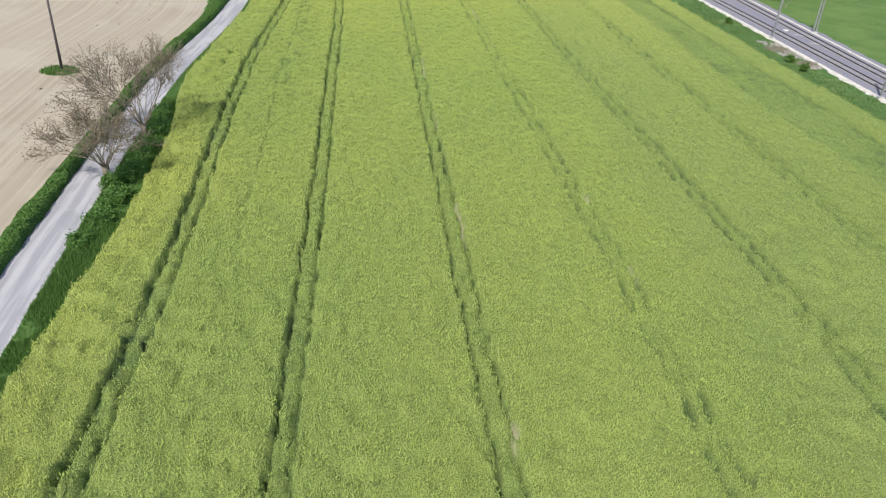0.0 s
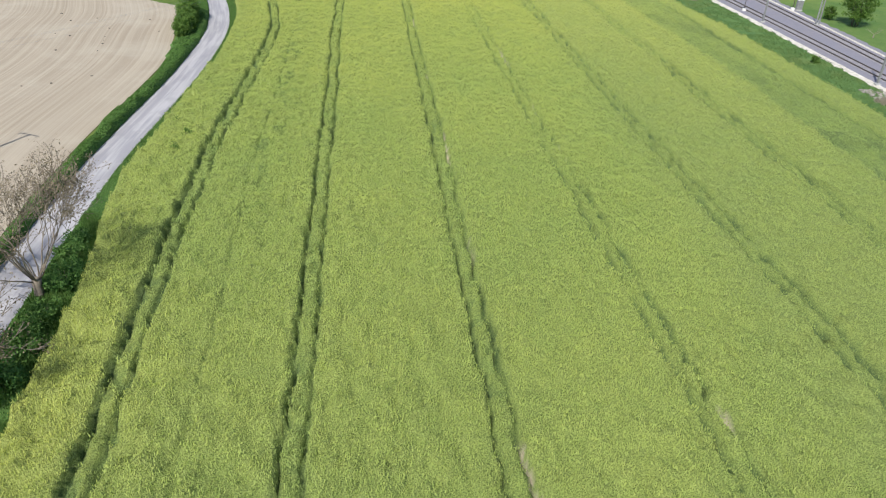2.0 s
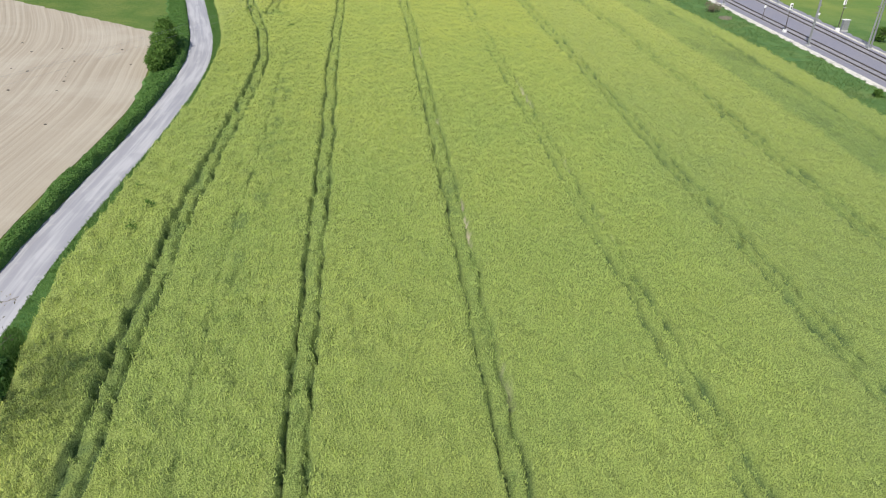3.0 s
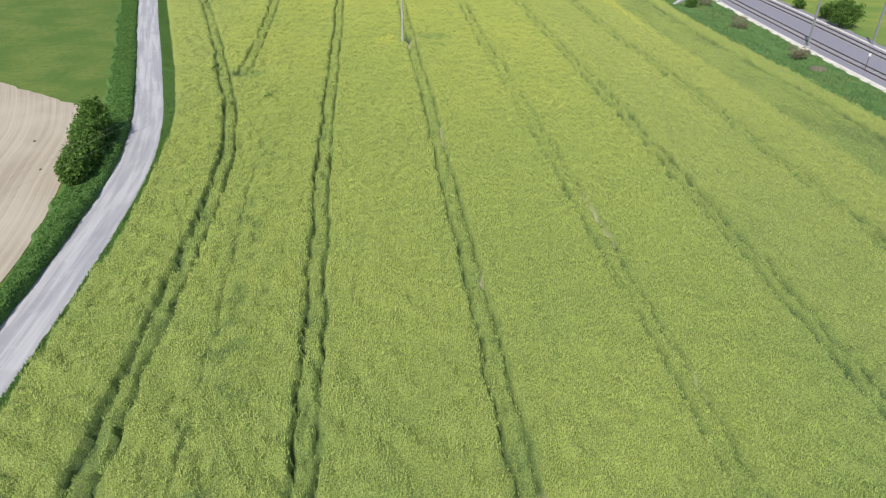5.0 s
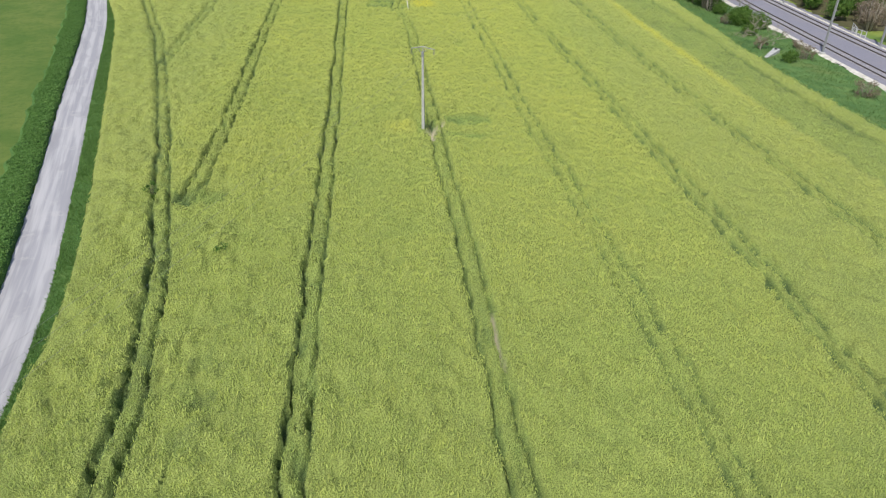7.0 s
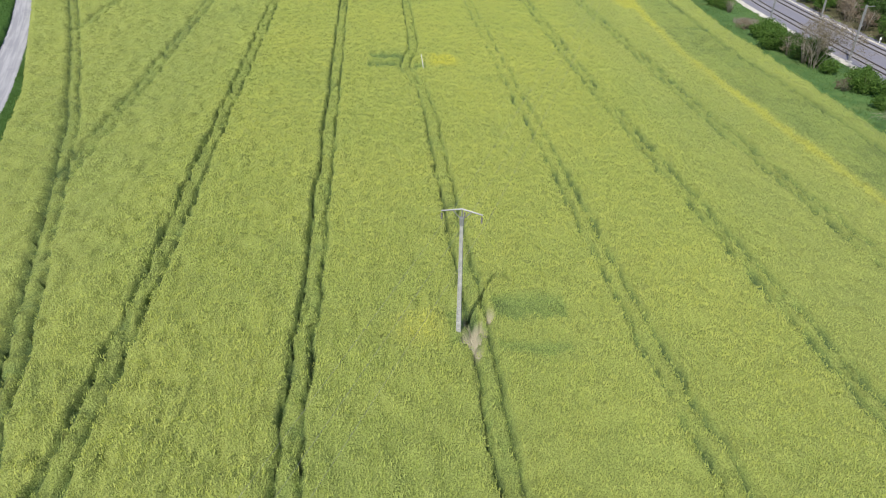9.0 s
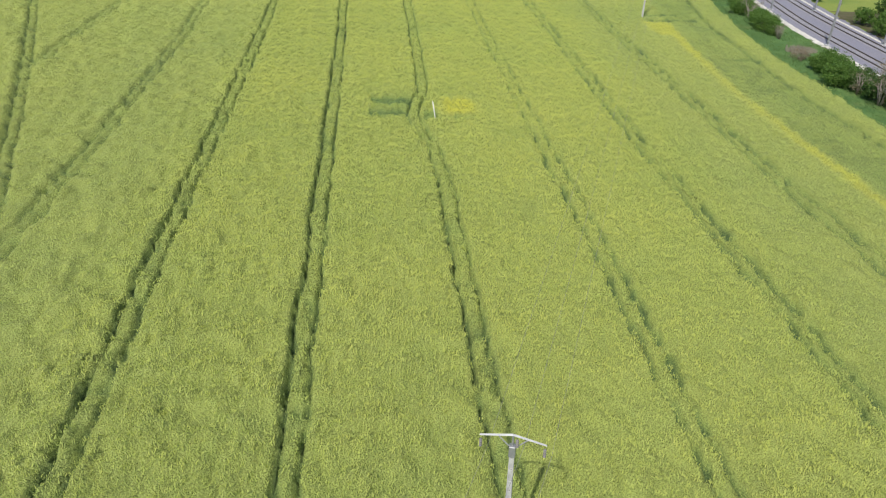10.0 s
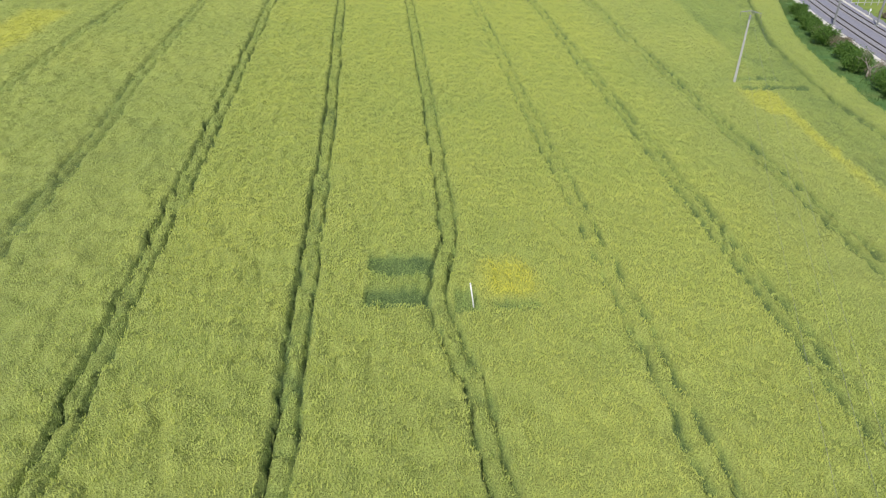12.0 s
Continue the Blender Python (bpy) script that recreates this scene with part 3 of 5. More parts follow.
def build_crop():
    xs = np.concatenate([np.arange(-66, -27, 0.30), np.arange(-27, 25, 0.16), np.arange(25, 64, 0.30)])
    ys = np.arange(12, 338, 0.48)
    gx, gy = np.meshgrid(xs, ys)
    gx = gx + 0.05 * (rng.random(gx.shape) - 0.5)
    gy = gy + 0.2 * (rng.random(gx.shape) - 0.5)
    inside = (gx > CROP_L(gy) - 0.2) & (gx < CROP_R(gy) + 0.2)
    h, bloom, bare, lush_shade = (np.zeros(gx.shape) for _ in range(4))
    for k in range(0, len(ys), 100):
        s = slice(k, k + 100)
        h[s], bloom[s], bare[s], lush_shade[s], _ = crop_state(gx[s], gy[s], 0.02)
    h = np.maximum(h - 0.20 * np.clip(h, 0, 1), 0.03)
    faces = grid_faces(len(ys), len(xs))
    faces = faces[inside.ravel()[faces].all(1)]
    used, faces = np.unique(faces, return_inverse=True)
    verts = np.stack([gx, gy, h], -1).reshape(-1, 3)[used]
    crop = mesh_thing("rapeseed_crop", verts, faces.reshape(-1, 4), M_CROP, True, bloom=bloom.ravel()[used], bare=bare.ravel()[used], lush_shade=lush_shade.ravel()[used])
    tagged(crop, "yellow-green flowering rapeseed crop crossed by wheel tracks", "crop", kind="stuff")
    # flowering stems all over it, thickest under the camera's way
    n = 4000000
    px, py = rng.uniform(-64, 62, n), rng.uniform(14, 336, n)
    far = step(20, 27, np.abs(px + 1.0))
    ok = (px > CROP_L(py) + 0.05) & (px < CROP_R(py) - 0.05) & (rng.random(n) < 1 - 0.66 * far)
    px, py, far = px[ok], py[ok], far[ok]
    h, bloom, bare, lush_shade, ruts = crop_state(px, py)
    ok = (rng.random(len(px)) > bare * 1.1) & (rng.random(len(px)) > ruts * 1.25)
    px, py, far, h, bloom, lush_shade = (v[ok] for v in (px, py, far, h, bloom, lush_shade))
    n = len(px)
    size = rng.uniform(0.7, 1.3, n) * np.clip(h, 0.45, 1.0) * (1 - 0.05 * far)
    up = rng.normal(0, 0.07, n) * np.clip(h, 0.3, 1.0)
    turn, lean = rng.uniform(0, 2 * np.pi, n), rng.normal(0, 0.042, (n, 2))
    cx, cy, top = 0.030 * size * np.cos(turn), 0.030 * size * np.sin(turn), h + up
    low = top - 0.12 * size
    verts = np.stack([np.stack([px - cx, py - cy, low], -1), np.stack([px + cx, py + cy, low], -1), np.stack([px + lean[:, 0], py + lean[:, 1], top + 0.04 * size], -1)], 1)
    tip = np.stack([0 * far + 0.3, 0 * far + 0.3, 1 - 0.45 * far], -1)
    tops = mesh_thing("flowering_tops", verts.reshape(-1, 3), np.arange(3 * n).reshape(n, 3), M_TOPS, False, crop, bloom=np.repeat(bloom, 3), lush_shade=np.repeat(lush_shade, 3), tip=tip)
    tagged(tops, kind="stuff")


def build_verges():
    ys = np.arange(-30, 340.5, 0.5)
    high = 0.55 + 0.45 * vnoise(0 * ys, ys, 2.4, 61) + 0.25 * vnoise(0 * ys + 5, ys, 0.9, 62)
    high = high * (1 - 0.35 * step(140, 165, ys))
    foot, back = ROAD(ys) - 1.62 + 0.3 * (vnoise(0 * ys, ys, 1.1, 63) - 0.5), VERGE_L(ys) + 0.3 + 0.7 * (vnoise(0 * ys + 3, ys, 1.7, 66) - 0.5)
    rows = [(back - 0.3, 0.02 * high), (back + 0.15, 0.45 * high), (back + 0.45 * (foot - back), 0.85 * high), (foot - 0.35, high), (foot - 0.12, 0.75 * high), (foot, 0 * high + 0.01)]
    verts = np.stack([np.stack([x, ys, 0.72 * z], -1) for x, z in rows], 1).reshape(-1, 3)
    left = mesh_thing("verge_left", verts, grid_faces(len(ys), len(rows)), M_VERGE, True)
    tagged(left, "steep dark green grass bank beside the lane", "verge", kind="structure")
    # its leaves and long grass
    n = 120000
    py = rng.uniform(20, 330, n)
    q = rng.random(n)
    top = np.interp(py, ys, high)
    f, b = np.interp(py, ys, foot), np.interp(py, ys, back)
    tuft = 0.6 * vnoise(q * 2.4, py, 0.8, 64) + 0.4 * vnoise(q * 2.4, py, 0.35, 65)
    px = b + (f - b) * q
    pz = top * np.interp(q, (0, 0.15, 0.45, 0.85, 0.95, 1.0), (0.3, 0.5, 0.85, 1.0, 0.75, 0.2)) * (0.62 + 0.75 * tuft)
    v, fc = leaf_quads(np.stack([px, py, pz], -1), 0.095, 0.5)
    tagged(mesh_thing("bank_leaves", v, fc, M_BLADE), "dense green weeds and grass on the bank beside the lane", "grass", kind="stuff")
    right = strip("verge_right", -30, 340, [(beside(ROAD, 1.55), 0.02), (beside(ROAD, 1.9), 0.06), (lambda y: np.maximum(CROP_L(y) + 0.6, ROAD(y) + 2.0), 0.05)], M_VERGE, 1.0, 0.25, 41)
    tagged(right, "green grass strip between the lane and the crop", "verge", kind="structure")
    bank = strip("verge_railway", 20, 380, [(beside(CROP_R, -0.6), 0.015), (beside(CROP_R, 1.2), 0.03), (lambda y: 0.5 * (CROP_R(y) + RAIL_EDGE(y)), 0.05), (beside(RAIL_EDGE, -0.2), 0.05)], M_BANK, 1.0, 0.4, 42)
    tagged(bank, "rough grass strip between the crop and the railway", "verge", kind="structure")

    def blades(name, count, y0, y1, lo, hi, tall, radius, mat, label, clump=0.0, seed=50):
        py = rng.uniform(y0, y1, count)
        a, b = lo(py), hi(py)
        px = a + (b - a) * rng.random(count)
        grown = vnoise(px, py, 1.3, seed) * 0.6 + vnoise(px, py, 4.0, seed + 1) * 0.4
        ok = (grown > clump) & (b > a)
        px, py, grown = px[ok], py[ok], grown[ok]
        high = tall * (0.35 + 1.0 * grown) * rng.uniform(0.7, 1.2, len(px))
        verts, faces = spikes(px, py, 0 * px, high + 0.06, radius * rng.uniform(0.7, 1.3, len(px)), 0.10)
        tagged(mesh_thing(name, verts, faces, mat), label, "grass", kind="stuff")

    blades("verge_grass", 60000, 14, 330, beside(ROAD, 1.6), beside(CROP_L, 0.3), 0.17, 0.045, M_BLADE, "short green grass between the lane and the crop", 0.0, 54)
    blades("verge_grass", 30000, 14, 82, beside(ROAD, 1.75), beside(CROP_L, 0.2), 0.36, 0.05, M_BLADE, "rank green weeds under the roadside trees", 0.35, 56)
    blades("railway_grass", 40000, 60, 335, beside(CROP_R, -0.1), beside(RAIL_EDGE, -0.5), 0.16, 0.06, M_BANKGRASS, "uneven green grass beside the railway", 0.25, 58)


def build_railway():
    E, F = RAIL_EDGE, FAR_TRACK
    bed = strip("railway_bed", 20, 380, [(beside(E, 0.25), 0.02), (beside(E, 0.5), 0.18), (beside(E, 1.0), 0.26), (beside(E, 5.4), 0.25), (beside(F, -2.0), 0.25), (beside(F, 1.9), 0.26), (beside(F, 2.1), 0.18), (beside(F, 2.4), 0.02)], M_BALLAST, 1.0, 0.1, 5)
    tagged(bed, "double track bed of grey crushed stone ballast", "railway", kind="structure")
    near = strip("ballast_edge_near", 20, 380, [(beside(E, -0.30), 0.02), (beside(E, -0.1), 0.17), (beside(E, 0.5), 0.24), (beside(E, 0.62), 0.15)], M_LIME, 0.25, 0.85, 6)
    tagged(near, "ragged cream limestone edging along the track bed", "edging", kind="structure")
    far = strip("ballast_edge_far", 20, 380, [(beside(F, 2.0), 0.12), (beside(F, 2.08), 0.28), (beside(F, 2.6), 0.27), (beside(F, 2.75), 0.02)], M_LIME, 0.3, 0.16, 7)
    tagged(far, "pale concrete edging along the track bed", "edging", kind="structure")
    path = strip("service_path", 20, 380, [(beside(F, 2.6), 0.02), (beside(F, 3.0), 0.05), (beside(F, 3.9), 0.04), (beside(F, 4.4), 0.012)], M_BALLAST, 0.6, 0.5, 8)
    tagged(path, "narrow grey gravel path beyond the tracks", "path", kind="structure")
    lawn = strip("lawn", 20, 400, [(beside(F, 4.2), 0.012), (beside(F, 20.0), 0.03), (beside(F, 70.0), 0.03)], M_LAWN, 2.0, 0.4, 9)
    tagged(lawn, "light green mown meadow beyond the railway", "lawn", kind="structure")
    ys = np.arange(20, 381, 1.0)
    for line, d in ((E, 2.35), (E, 3.85), (F, -0.75), (F, 0.75)):
        profile = [(-0.07, 0.25), (-0.07, 0.29), (-0.012, 0.31), (-0.012, 0.38), (-0.036, 0.395), (-0.036, 0.435), (0.036, 0.435), (0.036, 0.395), (0.012, 0.38), (0.012, 0.31), (0.07, 0.29), (0.07, 0.25)]
        verts = np.stack([np.stack([line(ys) + d + px, ys, 0 * ys + pz], -1) for px, pz in profile], 1).reshape(-1, 3)
        rail = mesh_thing("rail", verts, grid_faces(len(ys), len(profile)), M_RAIL)
        tagged(rail, "dark rusty steel rail on the ballast bed", "rail", "rails of the railway")
    # sleepers, sunk in the ballast
    for name, line, d in (("sleepers_near", E, 3.1), ("sleepers_far", F, 0.0)):
        sy = np.arange(60, 345, 0.6)
        cx = line(sy) + d
        box8 = np.array([(sx * 1.25, s2 * 0.12, z) for z in (0.2, 0.285) for s2 in (-1, 1) for sx in (-1, 1)])
        verts = np.stack([cx, sy, 0 * sy], -1)[:, None] + box8
        i = 8 * np.arange(len(sy))[:, None]
        faces = np.stack([i + f for f in ((4, 5, 7, 6), (0, 1, 5, 4), (2, 6, 7, 3), (0, 4, 6, 2), (1, 3, 7, 5))], 1).reshape(-1, 4)
        tagged(mesh_thing(name, verts.reshape(-1, 3), faces, M_SLEEPER), "grey concrete sleepers sunk in ballast", "sleepers", kind="stuff")


build_ground()
build_road()
build_soil()
build_verges()
build_railway()
build_crop()


# ---------------------------------------------------------------- plants
def crown_points(count, rx, ry, rz, z0, clumps, tight):
    """Points in many clumps inside an egg, more of them near its outside, with gaps between the clumps."""
    d = rng.normal(0, 1, (clumps, 3))
    d /= np.linalg.norm(d, axis=1, keepdims=True)
    d *= rng.uniform(0.35, 1.0, (clumps, 1)) ** 0.5 * rng.uniform(0.8, 1.12, (clumps, 1))
    d[:, 2] = np.maximum(d[:, 2], -0.8)
    mid = d * (rx, ry, rz) + (0, 0, z0)
    which = rng.integers(0, clumps, count)
    pts = mid[which] + rng.normal(0, tight, (count, 3)) * rng.uniform(0.5, 1.2, (clumps, 1))[which]
    return pts[pts[:, 2] > 0.05]


def branches(start, way, length, radius, depth, spread, lift, out, tips):
    """Limbs that fork and taper; out gets (points, radii), tips the ends of the last ones."""
    pts, radii = [Vector(start)], [radius]
    d, steps = Vector(way).normalized(), 4
    for k in range(steps):
        d = (d + Vector((random.gauss(0, 0.16), random.gauss(0, 0.16), random.gauss(lift, 0.10)))).normalized()
        pts.append(pts[-1] + d * length / steps)
        radii.append(radius * (1 - 0.42 * (k + 1) / steps))
    out.append((pts, radii))
    if depth == 0:
        tips.extend((pts[2], pts[3], pts[4]))
        return
    for _ in range(random.choice((3, 3, 4, 4, 5))):
        at = random.choice((2, 3, 3, 4, 4))
        side = Vector((random.gauss(0, 1), random.gauss(0, 1), random.gauss(0.1, 0.6))).normalized()
        branches(pts[at], d + side * spread, length * random.uniform(0.55, 0.8), radii[at] * random.uniform(0.5, 0.68), depth - 1, spread, lift, out, tips)


def limb_mesh(name, out, mat, parent, low=0.0):
    bm = bmesh.new()
    for pts, radii in out:
        tube(bm, pts, [max(r, low) for r in radii], 6 if radii[0] > 0.05 else 3)
    return part(name, bm, mat, parent, smooth=True)


def pollard(x, y, height, lean, seed, label):
    """An old roadside tree: a short thick trunk and a wide fan of fine limbs from its head, tipped with buds."""
    random.seed(seed)
    tree = empty("tree", x, y)
    head = Vector((0.05, 0.0, 1.35))
    limb, tips = [], []
    limb_mesh("trunk", [([Vector((0, 0, -0.1)), Vector((0, 0, 0.3)), Vector((0.03, 0, 0.9)), head, head + Vector((0, 0, 0.22))], [0.40, 0.31, 0.28, 0.33, 0.14])], M_TRUNK, tree)
    count = 13
    for k in range(count):
        a = 2 * math.pi * (k + random.uniform(-0.3, 0.3)) / count
        rise = (0.75, 1.5, 3.0)[k % 3] * random.uniform(0.8, 1.3)
        way = Vector((math.cos(a) + lean[0] * 0.2, math.sin(a) + lean[1] * 0.2, rise))
        root = head + Vector((0.22 * math.cos(a), 0.22 * math.sin(a), random.uniform(-0.1, 0.2)))
        branches(root, way, height * random.uniform(0.34, 0.41), 0.055, 3, 0.60, 0.03, limb, tips)
    limb_mesh("limb_crown", limb, M_TRUNK, tree, 0.017)
    t = np.array([tuple(p) for p in tips])
    v, f = leaf_quads(np.repeat(t, 3, 0) + rng.normal(0, 0.20, (3 * len(t), 3)), 0.075)
    tagged(mesh_thing("bud_cloud", v, f, M_TWIG, False, tree), "small brown buds", kind="stuff")
    return tagged(tree, label, "tree", "old trees beside the lane")


def budding_tree(x, y, height, lean, seed, bark=None, label="", limbs=6, depth=3, buds=0.10, many=1, name="tree", slim=1.0):
    """A spreading tree with fine bare branches and small brown buds."""
    random.seed(seed)
    tree = empty(name, x, y)
    trunk, limb, tips = [], [], []
    fork = Vector((lean[0] * 0.12, lean[1] * 0.12, height * 0.20))
    trunk.append(([Vector((0, 0, -0.1)), Vector((0, 0, 0.25)), fork * 0.6, fork], [slim * height * q for q in (0.036, 0.028, 0.024, 0.024)]))
    for k in range(limbs):
        a = 2 * math.pi * (k + random.uniform(-0.3, 0.3)) / limbs
        way = Vector((math.cos(a) * 0.95 + lean[0] * 0.10, math.sin(a) * 0.95 + lean[1] * 0.10, random.uniform(0.45, 1.2)))
        branches(fork, way, height * random.uniform(0.34, 0.44), slim * height * 0.0145, depth, 0.8, 0.015, limb, tips)
    limb_mesh("trunk", trunk, bark or M_BARK, tree)
    limb_mesh("limb_crown", limb, bark or M_BARK, tree, 0.012)
    t = np.array([tuple(p) for p in tips])
    pts = np.repeat(t, many, 0) + rng.normal(0, 0.16, (len(t) * many, 3))
    v, f = leaf_quads(pts, buds)
    tagged(mesh_thing("bud_cloud", v, f, M_TWIG, False, tree), "small brown buds", kind="stuff")
    tagged(tree, label, "tree", "")
    return tree


def bare_clump(x, y, height, stems, label, seed):
    """Many bare stems from one root, forking near the top into a brown crown."""
    random.seed(seed)
    tree = empty("tree", x, y)
    limb, tips = [], []
    for k in range(stems):
        a = 2 * math.pi * k / stems + random.uniform(-0.3, 0.3)
        r = random.uniform(0.1, 0.7)
        way = Vector((math.cos(a) * random.uniform(0.02, 0.28), math.sin(a) * random.uniform(0.02, 0.28), 1.0))
        branches((math.cos(a) * r, math.sin(a) * r, -0.05), way, height * random.uniform(0.5, 0.68), 0.042, 2, 0.6, 0.02, limb, tips)
    limb_mesh("stem_cluster", limb, M_PALE_BARK, tree, 0.012)
    t = np.array([tuple(p) for p in tips])
    pts = np.repeat(t, 9, 0) + rng.normal(0, 0.28, (len(t) * 9, 3))
    v, f = leaf_quads(pts, 0.085)
    tagged(mesh_thing("bud_cloud", v, f, M_TWIG, False, tree), "small brown buds", kind="stuff")
    return tagged(tree, label, "tree")


def shrub(x, y, r, h, label, mat=None, count=1800, size=0.13, bare=False, stems=7, seed=1, name="shrub", group="", ratio=1.0):
    """A shrub: thin stems from the ground and a ragged crown of leaves or buds in clumps."""
    random.seed(seed)
    ob = empty(name, x, y)
    out = []
    for k in range(stems):
        a, q = 2 * math.pi * k / stems + random.uniform(-0.4, 0.4), random.uniform(0.25, 0.8)
        tip = Vector((math.cos(a) * r * q, math.sin(a) * r * q * ratio, h * random.uniform(0.65, 0.95)))
        root = Vector((math.cos(a) * 0.15 * r, math.sin(a) * 0.15 * r, -0.05))
        mid = root.lerp(tip, 0.5) + Vector((random.gauss(0, 0.08), random.gauss(0, 0.08), 0.1 * h))
        thick = (0.05 if bare else 0.035) * max(h / 3, 0.5)
        out.append(([root, mid, tip], [thick, thick * 0.7, thick * 0.25]))
        if bare:
            for _ in range(4):
                p = root.lerp(tip, random.uniform(0.4, 0.9))
                e = p + Vector((random.gauss(0, 0.3) * r, random.gauss(0, 0.3) * r, random.uniform(0.1, 0.3) * h))
                out.append(([p, p.lerp(e, 0.5) + Vector((0, 0, 0.05)), e], [thick * 0.4, thick * 0.3, thick * 0.12]))
    limb_mesh("stem_cluster", out, M_PALE_BARK if bare else M_BARK, ob)
    pts = crown_points(count, r, r * ratio, h * 0.44, h * 0.56, max(10, count // 45), 0.10 * r + 0.08)
    v, f = leaf_quads(pts, size)
    tagged(mesh_thing("foliage", v, f, mat or M_LEAF, False, ob), kind="stuff")
    tagged(ob, label, "shrub" if h < 4.2 else "tree", group)
    return ob


# ---------------------------------------------------------------- poles and wires
def arm_point(x, y, turn, u, z):
    a = radians(turn)
    return Vector((x + u * math.cos(a), y + u * math.sin(a), z))


def concrete_pole(x, y, turn, height, label, lean=0.0):
    pole = empty("power_pole", x, y, 0, turn)
    pole.matrix_world = pose(x, y, 0, 0, -lean, turn)
    w0, w1, d0, d1 = 0.15, 0.085, 0.125, 0.085

    def wide(z):
        t = z / height
        return w0 + (w1 - w0) * t, d0 + (d1 - d0) * t

    bm = bmesh.new()
    for s in (-1, 1):          # two flanges
        rings = []
        for z in (-0.3, height * 0.5, height):
            w, d = wide(max(z, 0))
            rings.append([bm.verts.new((s * (w - c * 0.045), q * d, z)) for c, q in ((0, -1), (1, -1), (1, 1), (0, 1))])
        for r, q in zip(rings, rings[1:]):
            for k in range(4):
                bm.faces.new((r[k], r[(k + 1) % 4], q[(k + 1) % 4], q[k]))
        bm.faces.new(rings[-1])
    w, d = wide(height * 0.5)
    bmesh.ops.recalc_face_normals(bm, faces=bm.faces[:])
    part("flange", bm, M_CONCRETE, pole)
    bm = bmesh.new()
    rings = []
    for z in (-0.3, height):
        w, d = wide(max(z, 0))
        rings.append([bm.verts.new((a * (w - 0.044), b * 0.025, z)) for a, b in ((-1, -1), (1, -1), (1, 1), (-1, 1))])
    for k in range(4):
        bm.faces.new((rings[0][k], rings[0][(k + 1) % 4], rings[1][(k + 1) % 4], rings[1][k]))
    part("web", bm, M_CONCRETE, pole)
    n = 15
    for k in range(n):         # cross ribs that leave pockets between them
        z = 0.35 + (height - 0.9) * k / (n - 1)
        w, d = wide(z)
        bm = bmesh.new()
        box(bm, 0, 0, z, 2 * (w - 0.044), 2 * d * 0.96, 0.16 + 0.03 * (k % 3), bevel=0.01)
        part("rib", bm, M_CONCRETE, pole)
    bm = bmesh.new()
    box(bm, 0, 0, height - 0.12, 2 * w1 + 0.07, 2 * d1 + 0.07, 0.5, bevel=0.02)
    part("head_clamp", bm, M_STEEL, pole, "pale steel clamp")
    top = height + 0.62
    for s in (-1, 1):
        bm = bmesh.new()
        tube(bm, [(0, 0, top), (s * 1.18, 0, top - 0.24)], [0.055, 0.045], 4)
        part("crossarm", bm, M_STEEL, pole, "pale galvanised steel arm")
        bm = bmesh.new()
        tube(bm, [(s * 0.08, 0, height + 0.02), (s * 0.55, 0, top - 0.11)], [0.028, 0.028], 4)
        part("brace", bm, M_STEEL, pole)
    bm = bmesh.new()
    tube(bm, [(0, 0, height), (0, 0, top)], [0.04, 0.04], 5)
    part("spindle", bm, M_STEEL, pole)
    for u, z in ((-1.13, top - 0.24), (1.13, top - 0.24), (0.0, top - 0.02)):
        bm = bmesh.new()
        q = 0.16 if u == 0 else 0.0
        for k in range(4):
            tube(bm, [(u + q, -0.09, z - 0.09 - 0.10 * k), (u + q, -0.09, z - 0.13 - 0.10 * k), (u + q, -0.09, z - 0.17 - 0.10 * k)], [0.03, 0.065, 0.03], 8)
        part("insulator", bm, M_GLASS, pole, "brown ribbed insulator")
    return tagged(pole, label, "power pole", "poles of the power line")


def wooden_pole(x, y, turn, height, label):
    pole = empty("power_pole", x, y, 0, turn)
    bm = bmesh.new()
    tube(bm, [(0, 0, -0.3), (0, 0, height * 0.5), (0, 0, height)], [0.17, 0.145, 0.11], 10)
    part("shaft", bm, M_WOOD, pole, smooth=True)
    bm = bmesh.new()
    box(bm, 0, 0, height + 0.05, 2.3, 0.10, 0.10, bevel=0.01)
    part("crossarm", bm, M_STEEL, pole, "galvanised steel arm")
    for u in (-1.1, 1.1, 0.12):
        bm = bmesh.new()
        for k in range(3):
            tube(bm, [(u, -0.09, height - 0.02 - 0.10 * k), (u, -0.09, height - 0.06 - 0.10 * k), (u, -0.09, height - 0.10 - 0.10 * k)], [0.03, 0.065, 0.03], 8)
        part("insulator", bm, M_GLASS, pole, "brown ribbed insulator")
    return tagged(pole, label, "power pole", "poles of the power line")


def wire(a, b, sag):
    bm = bmesh.new()
    pts = [a.lerp(b, k / 16) - Vector((0, 0, 4 * sag * (k / 16) * (1 - k / 16))) for k in range(17)]
    tube(bm, pts, [0.006] * 17, 4)
    ob = part("wire", bm, M_WIRE)
    tagged(ob, "thin grey power line wire between two poles", "wire", "wires of the power line")


POLES = [(-39.36, 89.8, -22, 9.3), (-0.72, 177.9, -16, 8.5), (34.6, 279.2, -16, 8.7)]
concrete_pole(*POLES[1], "pale pocketed concrete power pole with steel crossarm in the crop", 1.7)
concrete_pole(*POLES[2], "pale concrete power pole with a steel crossarm beside yellow crop")
wooden_pole(*POLES[0], "dark wooden power pole standing in the tilled field")
